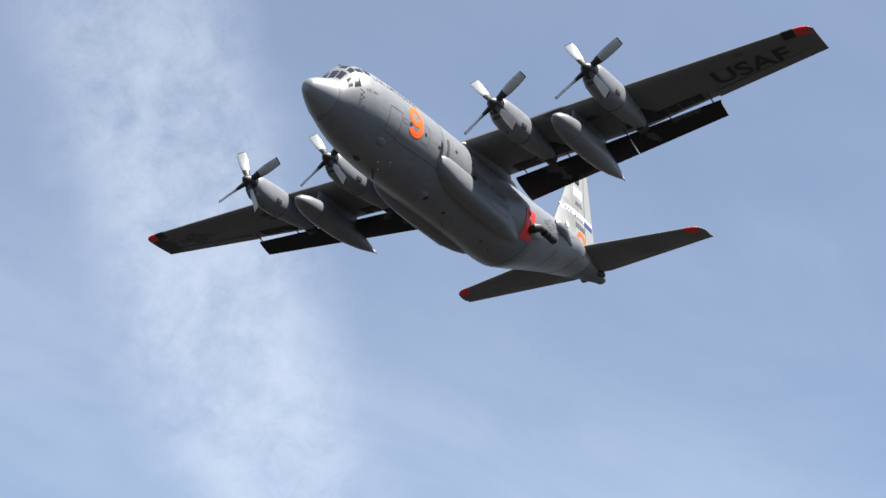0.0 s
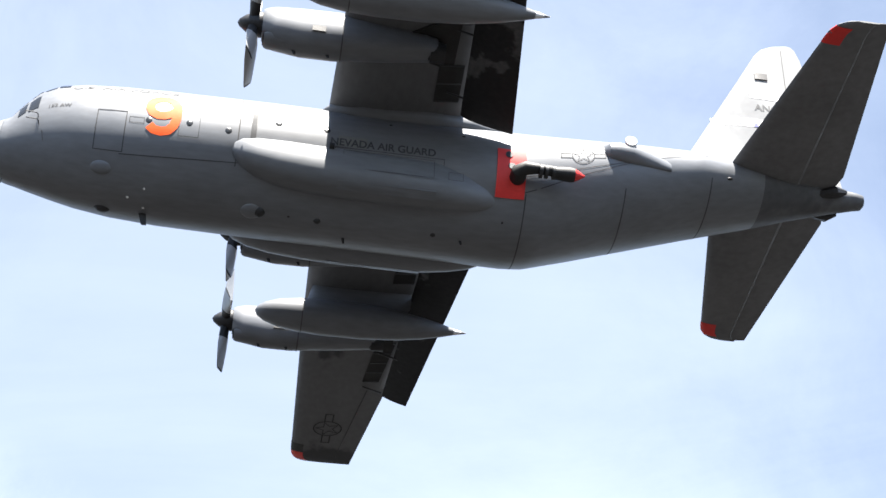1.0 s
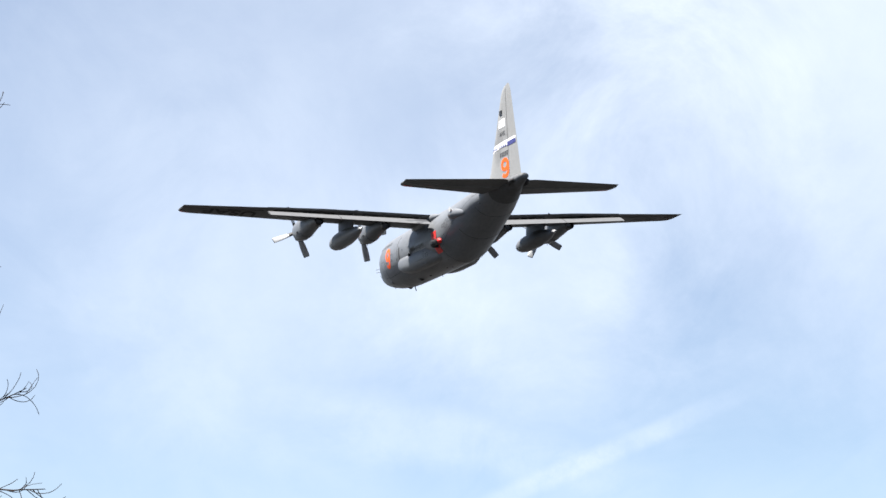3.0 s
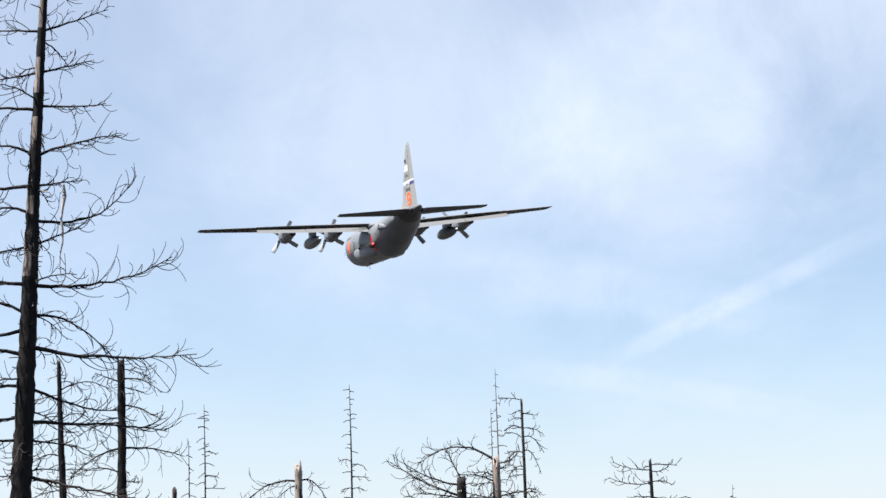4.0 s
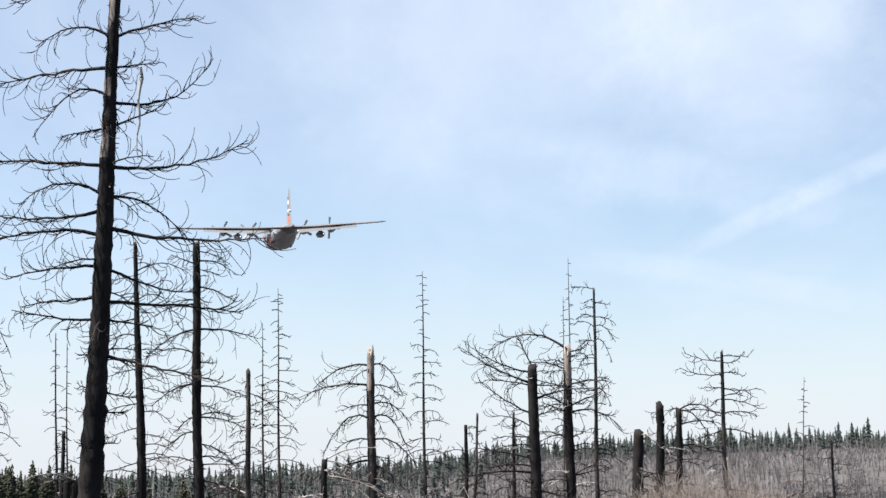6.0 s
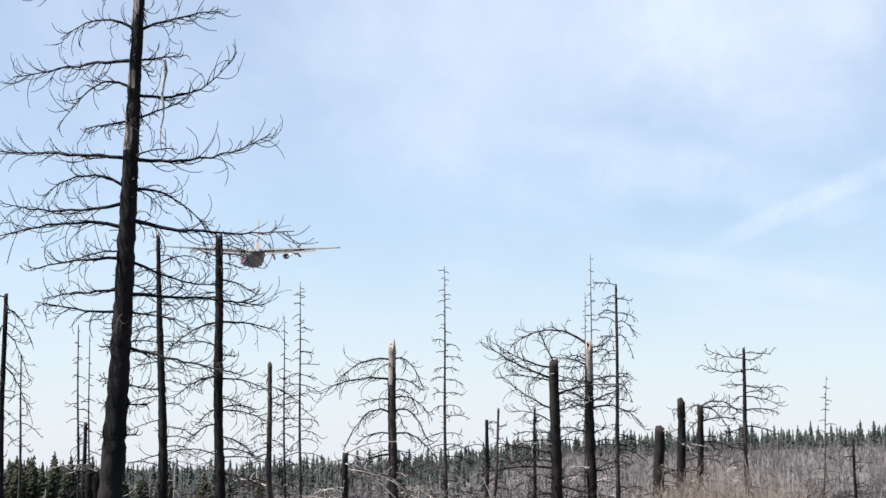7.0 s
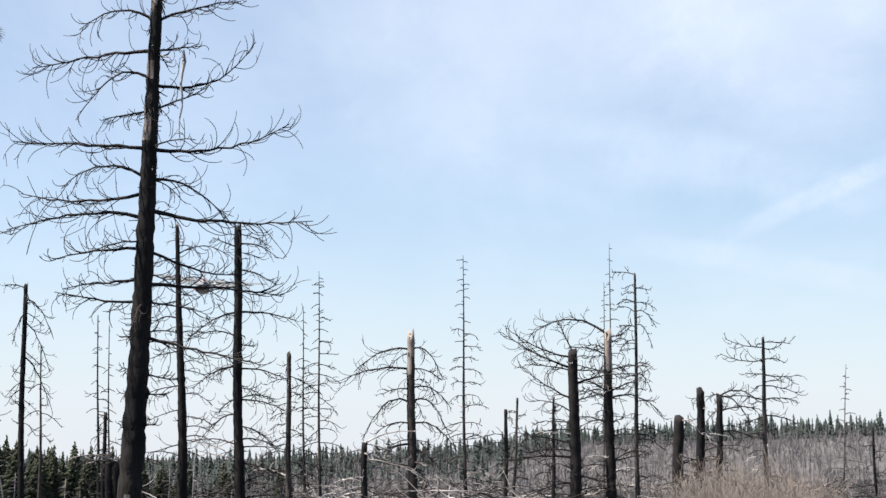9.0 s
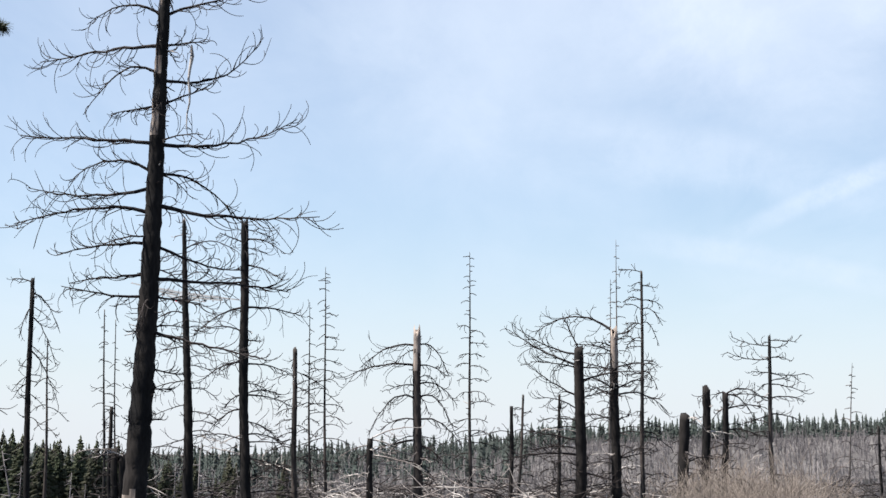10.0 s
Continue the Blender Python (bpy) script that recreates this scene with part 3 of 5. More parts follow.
def build_fin():
    th = lambda z: float(np.interp(z, [2, 8.9], [0.62, 0.22]))
    def ring(z, sh=0.0):
        le, te = fin_le(z) - sh * 1.2, fin_te(z) + sh * 0.25
        out = []
        for u, t in AERO:
            out.append(Vector((le + (te - le) * u, (t if t > 0 else t / 0.8) * th(z) * (1 - sh * 0.7), z)))
        return out
    fin = part("fin", *loft([ring(z) for z in (1.8, 2.6, 3.2, 4.5, 6, 7.5, 8.3)] + [ring(8.6, 0.2), ring(8.8, 0.5), ring(8.93, 0.95)]), PATCHED, label="pale grey fin with orange nine and stripe")
    for s in (1, -1):
        tubes("rudder_hinge", [[(fin_te(z) + 1.95 - z * 0.15, s * (fin_half(z, fin_te(z) + 1.95 - z * 0.15) + 0.002), z) for z in (2.3, 3.4, 4.5, 6, 7.3, 8.6)]], [0.016], SEAM, fin, sides=4)

    def on(x, z, s, out=0.012):
        return Vector((x, s * (fin_half(z, x) + out), z))

    def plate(name, x1, x2, z1, z2, material, s, slope=0.0, out=0.012, label=""):
        verts, faces, n = [], [], 8
        for o in (out, -0.01):
            for i in range(n + 1):
                x = x1 + (x2 - x1) * i / n
                for z in (z1 + slope * (x - x1), z2 + slope * (x - x1)):
                    verts.append(on(x, z, s, o))
        m = 2 * (n + 1)
        for i in range(n):
            a = 2 * i
            faces += [(a, a + 1, a + 3, a + 2), (m + a, m + a + 2, m + a + 3, m + a + 1), (a, a + 2, m + a + 2, m + a), (a + 1, m + a + 1, m + a + 3, a + 3)]
        faces += [(0, m, m + 1, 1), (2 * n, 2 * n + 1, m + 2 * n + 1, m + 2 * n)]
        return part(name, verts, faces, material, fin, label)

    for s in (1, -1):
        plate("formation_light", -27.6, -28.05, 6.93, 7.22, DARK, s, out=0.05, label="dark lamp housing")
        plate("flag", -27.35, -28.4, 5.98, 6.58, WHITE, s)
        plate("flag_canton", -27.37, -27.8, 6.28, 6.57, PALEGREY, s, out=0.016)
        # stripe across the fin
        plate("stripe", fin_le(4.7) - 0.03, fin_te(4.7) + 0.15, 4.52, 4.90, WHITE, s, slope=-0.03)
        plate("stripe_end", fin_le(4.7) - 0.06, -26.0, 4.58, 4.85, MAROON, s, slope=-0.03, out=0.016)
        plate("stripe_end", -28.6, fin_te(4.7) + 0.16, 4.49, 4.80, BLUE, s, slope=-0.03, out=0.016)
        for k in range(8):
            if k != 3:
                plate("lettering_bar", -26.2 - k * 0.29, -26.36 - k * 0.29, 4.60 - 0.0087 * k, 4.76 - 0.0087 * k, BLUE, s, slope=-0.03, out=0.016)
        for k in range(5):
            plate("lettering_bar", -27.42 - k * 0.25, -27.59 - k * 0.25, 3.90, 4.22, FADED, s, out=0.014)
    return fin, on


def ring_x(x, y, z, hw, hh, n=20, e=1.0):
    out = []
    for k in range(n):
        a = 2 * math.pi * k / n
        c, d = math.cos(a), math.sin(a)
        out.append(Vector((x, y + hw * abs(c) ** e * (1 if c > 0 else -1), z + hh * abs(d) ** e * (1 if d > 0 else -1))))
    return out


def build_nacelle(y, h):
    rows = ((-10.62, 0.0, 0.44, 0.46), (-10.72, -0.04, 0.50, 0.56), (-11.0, -0.10, 0.56, 0.70), (-11.8, -0.14, 0.60, 0.80), (-12.8, -0.12, 0.61, 0.80),
            (-13.6, -0.08, 0.58, 0.72), (-14.6, -0.10, 0.50, 0.58), (-15.5, -0.12, 0.40, 0.42), (-15.9, -0.16, 0.34, 0.34))
    nac = part("nacelle", *loft([ring_x(x, y, h + dz, hw, hh, 24, 0.86) for x, dz, hw, hh in rows]), PAINT, label="grey engine nacelle")
    part("exhaust", *loft([ring_x(x, y, h - 0.18 - 0.05 * k, r, r) for k, (x, r) in enumerate(((-15.3, 0.3), (-15.9, 0.33), (-16.15, 0.32), (-16.1, 0.26), (-15.7, 0.24)))]), DARK, nac, "sooty exhaust pipe")
    part("soot_stain", *loft([[Vector((x, y + dy * wd, wing_z(y) - float(np.interp(x, [-17, -15.2], [0.14, 0.30])) - 0.012 - dz)) for dy, dz in ((-1, 0), (1, 0), (1, -0.1), (-1, -0.1))] for x, wd in ((-15.0, 0.35), (-15.6, 0.75), (-16.1, 0.95), (-16.55, 1.05))]), SOOTSHADE, nac)
    part("chin_intake", *loft([ring_x(x, y, h - 0.62, hw, hh, 14) for x, hw, hh in ((-10.70, 0.28, 0.12), (-10.78, 0.33, 0.18), (-11.3, 0.38, 0.24), (-12.4, 0.3, 0.2), (-13.2, 0.1, 0.08))]), PAINT, nac)
    part("intake_mouth", *loft([ring_x(x, y, h - 0.60, 0.25, 0.10, 14) for x in (-10.66, -10.74)]), BLACK, nac)
    for sgn in (1, -1):
        part("cooling_flap", *loft([[Vector((x, y + sgn * (0.585 + o), h - 0.45 + dz)) for dz, o in ((0.1, 0), (-0.1, -0.02), (-0.1, 0.02), (0.1, 0.03))] for x in (-12.1, -12.5)]), BLACK, nac)
    part("cowl_joint", *loft([ring_x(x, y, h - 0.12, 0.603, 0.793, 24, 0.86) for x in (-13.0, -13.03)]), SEAM, nac)
    for x, z in ((-11.6, -0.93), (-12.6, -0.91)):
        part("drain_mast", *loft([[Vector((x + a, y + b, h + z + 0.05)) for a, b in ((0.06, 0), (0, 0.02), (-0.06, 0), (0, -0.02))], [Vector((x + a - 0.05, y + b, h + z - 0.12)) for a, b in ((0.04, 0), (0, 0.015), (-0.04, 0), (0, -0.015))]]), DARK, nac)
    return nac


def build_propeller(y, h):
    """The spinner carries four blades; its origin lies on the shaft."""
    hub = Vector((-10.35, y, h))
    prof = ((0.48, 0.02), (0.42, 0.12), (0.25, 0.25), (0.0, 0.36), (-0.22, 0.40), (-0.27, 0.38))
    v, f = loft([[Vector((x, r * math.cos(q), r * math.sin(q))) for q in np.linspace(0, 2 * math.pi, 18, endpoint=False)] for x, r in prof])
    prop = mended(mesh_object("propeller", v, f, DARK, aircraft, "four-bladed propeller with a dark spinner"))
    prop.location = hub - C
    for k in range(4):
        a = math.pi / 2 * k
        turn = Matrix.Rotation(a, 3, "X")
        rows = ((0.25, 0.16, 0.13, 62), (0.45, 0.17, 0.12, 58), (0.75, 0.22, 0.09, 50), (1.1, 0.25, 0.06, 42), (1.5, 0.255, 0.045, 34), (1.85, 0.245, 0.03, 29), (2.0, 0.235, 0.022, 27), (2.055, 0.20, 0.015, 26))
        rings = []
        for r, half, th, tw in rows:
            t = radians(tw)
            ring = []
            for j in range(12):
                q = 2 * math.pi * j / 12
                c, d = half * math.cos(q), th * math.sin(q)
                ring.append(turn @ Vector((c * math.sin(t) + d * math.cos(t), -(c * math.cos(t) - d * math.sin(t)), r)))
            rings.append(ring)
        v, f = loft(rings)
        idx = []
        for fc in f:
            rr = sum(math.hypot(v[i].y, v[i].z) for i in fc) / len(fc)
            idx.append(1 if rr < 0.75 or rr > 1.95 else 0)
        b = mesh_object("blade", v, f, [BLADE, BLACK], prop, "grey blade with a black cuff and tip", index=idx)
        mended(b)
    return prop


def build_tank(y):
    z = 0.52
    rows = ((-11.36, 0.03), (-11.45, 0.18), (-11.7, 0.34), (-12.2, 0.50), (-12.9, 0.60), (-13.8, 0.64), (-15.2, 0.62), (-16.4, 0.52), (-17.3, 0.38), (-18.0, 0.22), (-18.4, 0.11), (-18.82, 0.02))
    tank = part("fuel_tank", *loft([ring_x(x, y, z, r, r, 28) for x, r in rows]), PAINT, label="grey drop-shaped fuel tank")
    part("tank_tip", *loft([ring_x(x, y, z, r, r, 12) for x, r in ((-18.38, 0.118), (-18.6, 0.07), (-18.84, 0.01))]), WHITE, tank)
    part("tank_joint", *loft([ring_x(x, y, z, 0.607, 0.607, 28) for x in (-13.0, -13.03)]), SEAM, tank)
    zt = wing_z(y) - 0.1
    pyl = [[Vector((le + (te - le) * u, y + t * 0.36, zz)) for u, t in AERO] for le, te, zz in ((-13.0, -16.6, z + 0.3), (-13.15, -16.8, z + 0.75), (-13.3, -16.9, zt))]
    part("pylon", *loft(pyl), PAINT, tank)
    return tank


def build_sponson(s):
    rows = [(-10.12, 1.75, -0.72, 0.10, 0.10), (-10.18, 1.73, -0.72, 0.28, 0.26), (-10.4, 1.70, -0.76, 0.44, 0.44), (-10.9, 1.66, -0.83, 0.56, 0.60), (-11.6, 1.62, -0.90, 0.62, 0.70), (-12.6, 1.60, -0.96, 0.64, 0.75), (-14.0, 1.60, -1.0, 0.64, 0.77),
            (-16.4, 1.55, -1.0, 0.62, 0.77), (-17.3, 1.47, -1.04, 0.53, 0.66), (-18.0, 1.38, -1.10, 0.42, 0.48), (-18.6, 1.30, -1.15, 0.2, 0.2)]
    sp = part("wheel_fairing", *loft([ring_x(x, s * y, z, hw, hh, 32, 0.8) for x, y, z, hw, hh in rows]), PAINT, label="grey bulged main wheel fairing")
    part("gear_door_panel", *loft([[Vector((x, s * y, z)) for y, z in ((1.75, -1.765), (2.02, -1.64), (2.0, -1.56), (1.75, -1.68))] for x in (-13.4, -16.4)]), PAINT, sp)
    for x1, x2, z1, z2 in ((-13.5, -16.3, -0.55, -1.25), (-16.75, -17.2, -0.95, -1.25)):
        tubes("panel_joint", [[(x1, s * 2.21, z1), (x2, s * 2.21, z1)], [(x1, s * 2.21, z2), (x2, s * 2.21, z2)], [(x1, s * 2.21, z1), (x1, s * 2.21, z2)], [(x2, s * 2.21, z1), (x2, s * 2.21, z2)]], [0.009] * 4, SEAM, sp, sides=4)
    part("air_outlet", *loft([ring_x(x, s * 2.17, -0.42, 0.10, 0.12, 12) for x in (-13.05, -13.2)]), BLACK, sp)
    return sp


def build_nozzle():
    """The red plug in the left rear door, and the retardant pipe that comes out of it."""
    door = patch_on("nozzle_door", -18.26, -19.17, -39.5, 5, RED, label="red door plug of the spray system", out=0.03, nx=4, nd=10)
    for x, d in ((-18.62, -1.0), (-18.72, -12.0)):
        c = skin(x, d, 0.03)
        part("door_window", *loft([[c + Vector((0.12 * math.cos(q), o, 0.12 * math.sin(q))) for q in np.linspace(0, 2 * math.pi, 12, endpoint=False)] for o in (0, 0.02)]), DARK if x > -18.8 else PALEGREY, door)
    a = skin(-18.9, -21)
    path = [a + Vector((0, -0.1, 0)), a + Vector((-0.02, 0.28, -0.02)), a + Vector((-0.2, 0.42, 0.04)), a + Vector((-0.6, 0.46, 0.03)), a + Vector((-1.0, 0.46, 0.0)), a + Vector((-1.6, 0.46, -0.06))]
    pipe = tubes("retardant_pipe", [path], [[0.26, 0.27, 0.22, 0.16, 0.17, 0.17]], BLACK, door, "black bent retardant pipe with clamps", sides=14)
    e = path[-1]
    for dx in (0.95, 0.78, 0.55, 0.1):
        part("clamp", *loft([ring_x(e.x + dx + o, e.y, e.z, 0.215, 0.215, 14) for o in (0.05, -0.05)]), DARK, pipe)
    part("nozzle_body", *loft([ring_x(e.x + o, e.y, e.z, r, r, 14) for o, r in ((0.5, 0.2), (0.05, 0.24), (-0.1, 0.22))]), BLACK, pipe)
    part("nozzle_tip", *loft([ring_x(e.x - o, e.y, e.z, r, r, 14) for o, r in ((0.1, 0.2), (0.25, 0.13), (0.42, 0.02))]), RED, pipe, "red cone in the nozzle")
    return door


def lettering(text, size, shape, material, parent, name="lettering", label="", cuts=0, bold=0.0, width=1.0):
    """Built-in letters, mapped by shape(u, v): u along the line from its middle, v up from its base."""
    cu = bpy.data.curves.new("letters", "FONT")
    cu.body, cu.size, cu.align_x, cu.offset = text, size, "CENTER", bold
    tmp = new("letters", cu)
    me = bpy.data.meshes.new_from_object(tmp.evaluated_get(bpy.context.evaluated_depsgraph_get()))
    bm = bmesh.new()
    bm.from_mesh(me)
    bmesh.ops.triangulate(bm, faces=bm.faces)
    bmesh.ops.remove_doubles(bm, verts=bm.verts, dist=1e-4)
    for _ in range(cuts):
        bmesh.ops.subdivide_edges(bm, edges=[e for e in bm.edges if e.calc_length() > 0.12], cuts=1)
        bmesh.ops.triangulate(bm, faces=bm.faces)
    wide = max(v.co.x for v in bm.verts) - min(v.co.x for v in bm.verts)
    width = width / wide
    verts = [shape(v.co.x * width, v.co.y) - C for v in bm.verts]
    bm.verts.index_update()
    faces = [tuple(v.index for v in f.verts) for f in bm.faces]
    bm.free()
    bpy.data.objects.remove(tmp)
    bpy.data.meshes.remove(me)
    bpy.data.curves.remove(cu)
    return mesh_object(name, verts, faces, material, parent, label, smooth=False)


def insignia(shape, r, material, parent):
    """Outline of a star in a disc with side bars."""
    verts, faces = [], []

    def line(pts, wide, close=True):
        n = len(pts)
        for k in range(n if close else n - 1):
            a, b = Vector(pts[k]), Vector(pts[(k + 1) % n])
            d = (b - a).normalized()
            q = Vector((-d.y, d.x)) * wide / 2
            base = len(verts)
            for p in (a - d * wide / 2 - q, a - d * wide / 2 + q, b + d * wide / 2 + q, b + d * wide / 2 - q):
                verts.append(shape(p.x, p.y) - C)
            faces.append((base, base + 1, base + 2, base + 3))

    w = r * 0.085
    line([(r * math.cos(q), r * math.sin(q)) for q in np.linspace(0, 2 * math.pi, 24, endpoint=False)], w)
    star = []
    for k in range(10):
        q = math.pi / 2 + k * math.pi / 5
        rr = r * 0.88 if k % 2 == 0 else r * 0.36
        star.append((rr * math.cos(q), rr * math.sin(q)))
    line(star, w * 0.7)
    for s in (1, -1):
        line([(s * r * 0.98, r * 0.28), (s * r * 2, r * 0.28), (s * r * 2, -r * 0.28), (s * r * 0.98, -r * 0.28)], w, False)
    return mesh_object("insignia", verts, faces, material, parent, "dark outlined star in a disc with bars", smooth=False)


def nine(shape, high, wide, material, parent, name, label):
    """A bold nine drawn as one broad stroke."""
    pts = [(-0.36, 0.30), (-0.22, 0.17), (0.0, 0.13), (0.2, 0.18), (0.34, 0.34), (0.40, 0.58), (0.41, 0.84), (0.38, 1.08), (0.27, 1.26), (0.08, 1.36), (-0.12, 1.36), (-0.30, 1.26), (-0.39, 1.08), (-0.39, 0.90), (-0.30, 0.74), (-0.12, 0.65), (0.06, 0.66), (0.24, 0.74), (0.36, 0.88)]
    fine = []
    for a, b in zip(pts, pts[1:]):
        fine += [Vector(a).lerp(Vector(b), k / 3) for k in range(3)]
    fine.append(Vector(pts[-1]))
    verts, faces, half = [], [], 0.135
    for k, p in enumerate(fine):
        d = (fine[min(k + 1, len(fine) - 1)] - fine[max(k - 1, 0)]).normalized()
        q = Vector((-d.y, d.x)) * half
        lift = 0.0015 * k / len(fine)
        for j in range(4):
            e = p - q + q * 2 * j / 3
            v = shape(e.x / 1.09 * wide, e.y / 1.5 * high)
            verts.append(v - C + (v - Vector((v.x, 0, v.z * 0.5))).normalized() * lift)
    for k in range(len(fine) - 1):
        for j in range(3):
            a = 4 * k + j
            faces.append((a, a + 1, a + 5, a + 4))
    return mesh_object(name, verts, faces, material, parent, label, smooth=False)


HUBS = ((10.17, 1.77), (4.96, 1.56), (-4.97, 1.56), (-10.17, 1.77))
fuselage = build_fuselage()
left_wing, right_wing = build_wing(1), build_wing(-1)
build_tailplane(1), build_tailplane(-1)
fin, on_fin = build_fin()
for y, h in HUBS:
    build_nacelle(y, h)
propellers = [build_propeller(y, h) for y, h in HUBS]
build_tank(7.73), build_tank(-7.73)
build_sponson(1), build_sponson(-1)
nozzle = build_nozzle()


def side(x0, d0, out=0.012):
    """Left side of the fuselage: u aft, v up."""
    return lambda u, v: skin(x0 - u, d0 + math.degrees(v / 2.16), out)


def right_side(x0, d0, out=0.012):
    return lambda u, v: skin(x0 + u, 180 - d0 - math.degrees(v / 2.16), out)


def under(x0, y0, out, lead, s=1):
    """Under a wing, the letters' top towards lead."""
    def shape(u, v):
        x, y = x0 + lead * v, y0 + s * u
        th = float(np.interp(abs(y), [0, 10, 20.2], [0.86, 0.66, 0.30]))
        c = (wing_le(y) - x) / (wing_le(y) - wing_te(y))
        t = 5 * (0.2969 * math.sqrt(max(c, 0)) - 0.126 * c - 0.3516 * c**2 + 0.2843 * c**3 - 0.1036 * c**4) * 0.8
        return Vector((x, y, wing_z(y) - t * th - out))
    return shape


for shape in (side(-7.92, -21.5), right_side(-7.92, -21.5)):
    nine(shape, 1.66, 1.15, ORANGE, fuselage, "number_nine", "large orange nine")
for shape in (side(-6.65, 29), right_side(-6.65, 29)):
    lettering("U.S. AIR FORCE", 0.38, shape, WORN, fuselage, "title", "faded dark lettering", 1, 0.008, 3.25)
for shape in (side(-14.7, -11.5), right_side(-14.7, -11.5)):
    lettering("NEVADA AIR GUARD", 0.36, shape, FADED, fuselage, "title", "dark lettering", 1, 0.008, 3.25)
lettering("152 AW", 0.2, side(-4.75, 1), FADED, fuselage, "unit_code", "small dark lettering", 0, 0.004, 0.7)
insignia(lambda u, v: skin(-21.0 - u, 3 + math.degrees(v / 2.1), 0.012), 0.36, FADED, fuselage)
insignia(lambda u, v: skin(-21.0 - u, 177 - math.degrees(v / 2.1), 0.012), 0.36, FADED, fuselage)
lettering("USAF", 1.75, under(-15.5, 16.6, 0.02, 1, 1), MARK, left_wing, "wing_title", "large dark lettering", 2, 0.03, 3.9)
insignia(lambda u, v: under(-14.75, -17.3, 0.02, 1, 1)(u, v), 0.55, MARK, right_wing)
for s in (1, -1):
    nine(lambda u, v: on_fin(-28.1 - u * s, 2.35 + v, s, 0.016), 1.42, 1.2, ORANGE, fin, "fin_nine", "orange nine")
    lettering("ANG", 0.42, lambda u, v: on_fin(-27.9 - u * s, 5.4 + v, s, 0.014), FADED, fin, "unit_code", "dark lettering", 0, 0.006, 0.85)


# ---- ground ----
def ground_z(x, y):
    """Level round the camera, a shallow valley ahead, then a ridge that is higher towards +x."""
    far = math.hypot(x, y)
    ahead = max(0.0, min(1.0, (y / max(far, 1) + 0.2) / 0.7))
    dip = -6.5 * float(np.interp(far, [15, 60, 210, 420], [0, 0.17, 1, 1]))
    crest = float(np.interp(x / max(y, 1) if y > 0 else 0, [-0.3, -0.14, -0.057, -0.01, 0.03, 0.06, 0.11, 0.2, 0.25], [-5.0, -8.0, -5.0, -1.5, -0.5, 4.5, 6.0, 7.5, 9.0]))
    rise = (crest + 6.5) * float(np.interp(far, [230, 420, 800, 1100, 4500], [0, 0.35, 1, 0.85, 0.2]))
    rough = 0.35 * noise.noise(Vector((x * 0.03, y * 0.03, 0))) + 1.2 * noise.noise(Vector((x * 0.006, y * 0.006, 5))) * min(far / 150, 1)
    return ahead * (dip + rise) + rough * min(far / 30, 1)


def build_ground():
    radii = [0.0] + [1.5 * 1.11**k for k in range(78)]
    n, verts, faces = 160, [Vector((0, 0, 0))], []
    for r in radii[1:]:
        for k in range(n):
            a = 2 * math.pi * k / n
            x, y = r * math.cos(a), r * math.sin(a)
            verts.append(Vector((x, y, ground_z(x, y))))
    for k in range(n):
        faces.append((0, 1 + k, 1 + (k + 1) % n))
    index = [0] * n
    for i in range(len(radii) - 2):
        for k in range(n):
            a, b = 1 + i * n + k, 1 + i * n + (k + 1) % n
            faces.append((a, a + n, b + n, b))
            # litter gives way to the dry slope across the valley
            index.append(1 if verts[a].y > 300 + 40 * noise.noise(verts[a] * 0.02) else 0)
    return tagged(mesh_object("ground", verts, faces, [SOIL, SLOPE], index=index), "grey-brown burnt ground with dry litter", "ground", kind="structure")


build_ground()


# ---- burnt trees ----
class Wood:
    """Collects tubes of one mesh."""

    def __init__(self):
        self.verts, self.faces, self.index = [], [], []

    def tube(self, path, radii, sides, which=0):
        base, n = len(self.verts), len(path)
        for k, p in enumerate(path):
            way = path[min(k + 1, n - 1)] - path[max(k - 1, 0)]
            if way.length < 1e-6:
                way = Vector((0, 0, 1))
            way.normalize()
            a = way.cross(Vector((0.3, 0.9, 0.1))).normalized()
            b = way.cross(a)
            for j in range(sides):
                q = 2 * math.pi * j / sides
                self.verts.append(p + (a * math.cos(q) + b * math.sin(q)) * radii[k])
        for k in range(n - 1):
            for j in range(sides):
                q, w = base + k * sides + j, base + k * sides + (j + 1) % sides
                self.faces.append((q, w, w + sides, q + sides))
                self.index.append(which)
        self.faces.append(tuple(base + (n - 1) * sides + j for j in range(sides)))
        self.index.append(which)

    def make(self, name, materials, parent=None, label=""):
        return mesh_object(name, self.verts, self.faces, materials, parent, label, index=self.index)


def bent(start, end, bow, n, rng, wander=0.03, hook=0.0):
    """A path from start to end that bows up in its middle by bow and hooks up at its tip."""
    long = (end - start).length
    out = []
    for k in range(n + 1):
        u = k / n
        p = start.lerp(end, u)
        p = p + Vector((0, 0, bow * 4 * u * (1 - u) + hook * long * max(u - 0.6, 0) ** 2 * 4))
        if 0 < k:
            w = wander * long * math.sin(math.pi * min(u, 0.9))
            p = p + Vector((rng.uniform(-w, w), rng.uniform(-w, w), rng.uniform(-w, w) * 0.8))
        out.append(p)
    return out


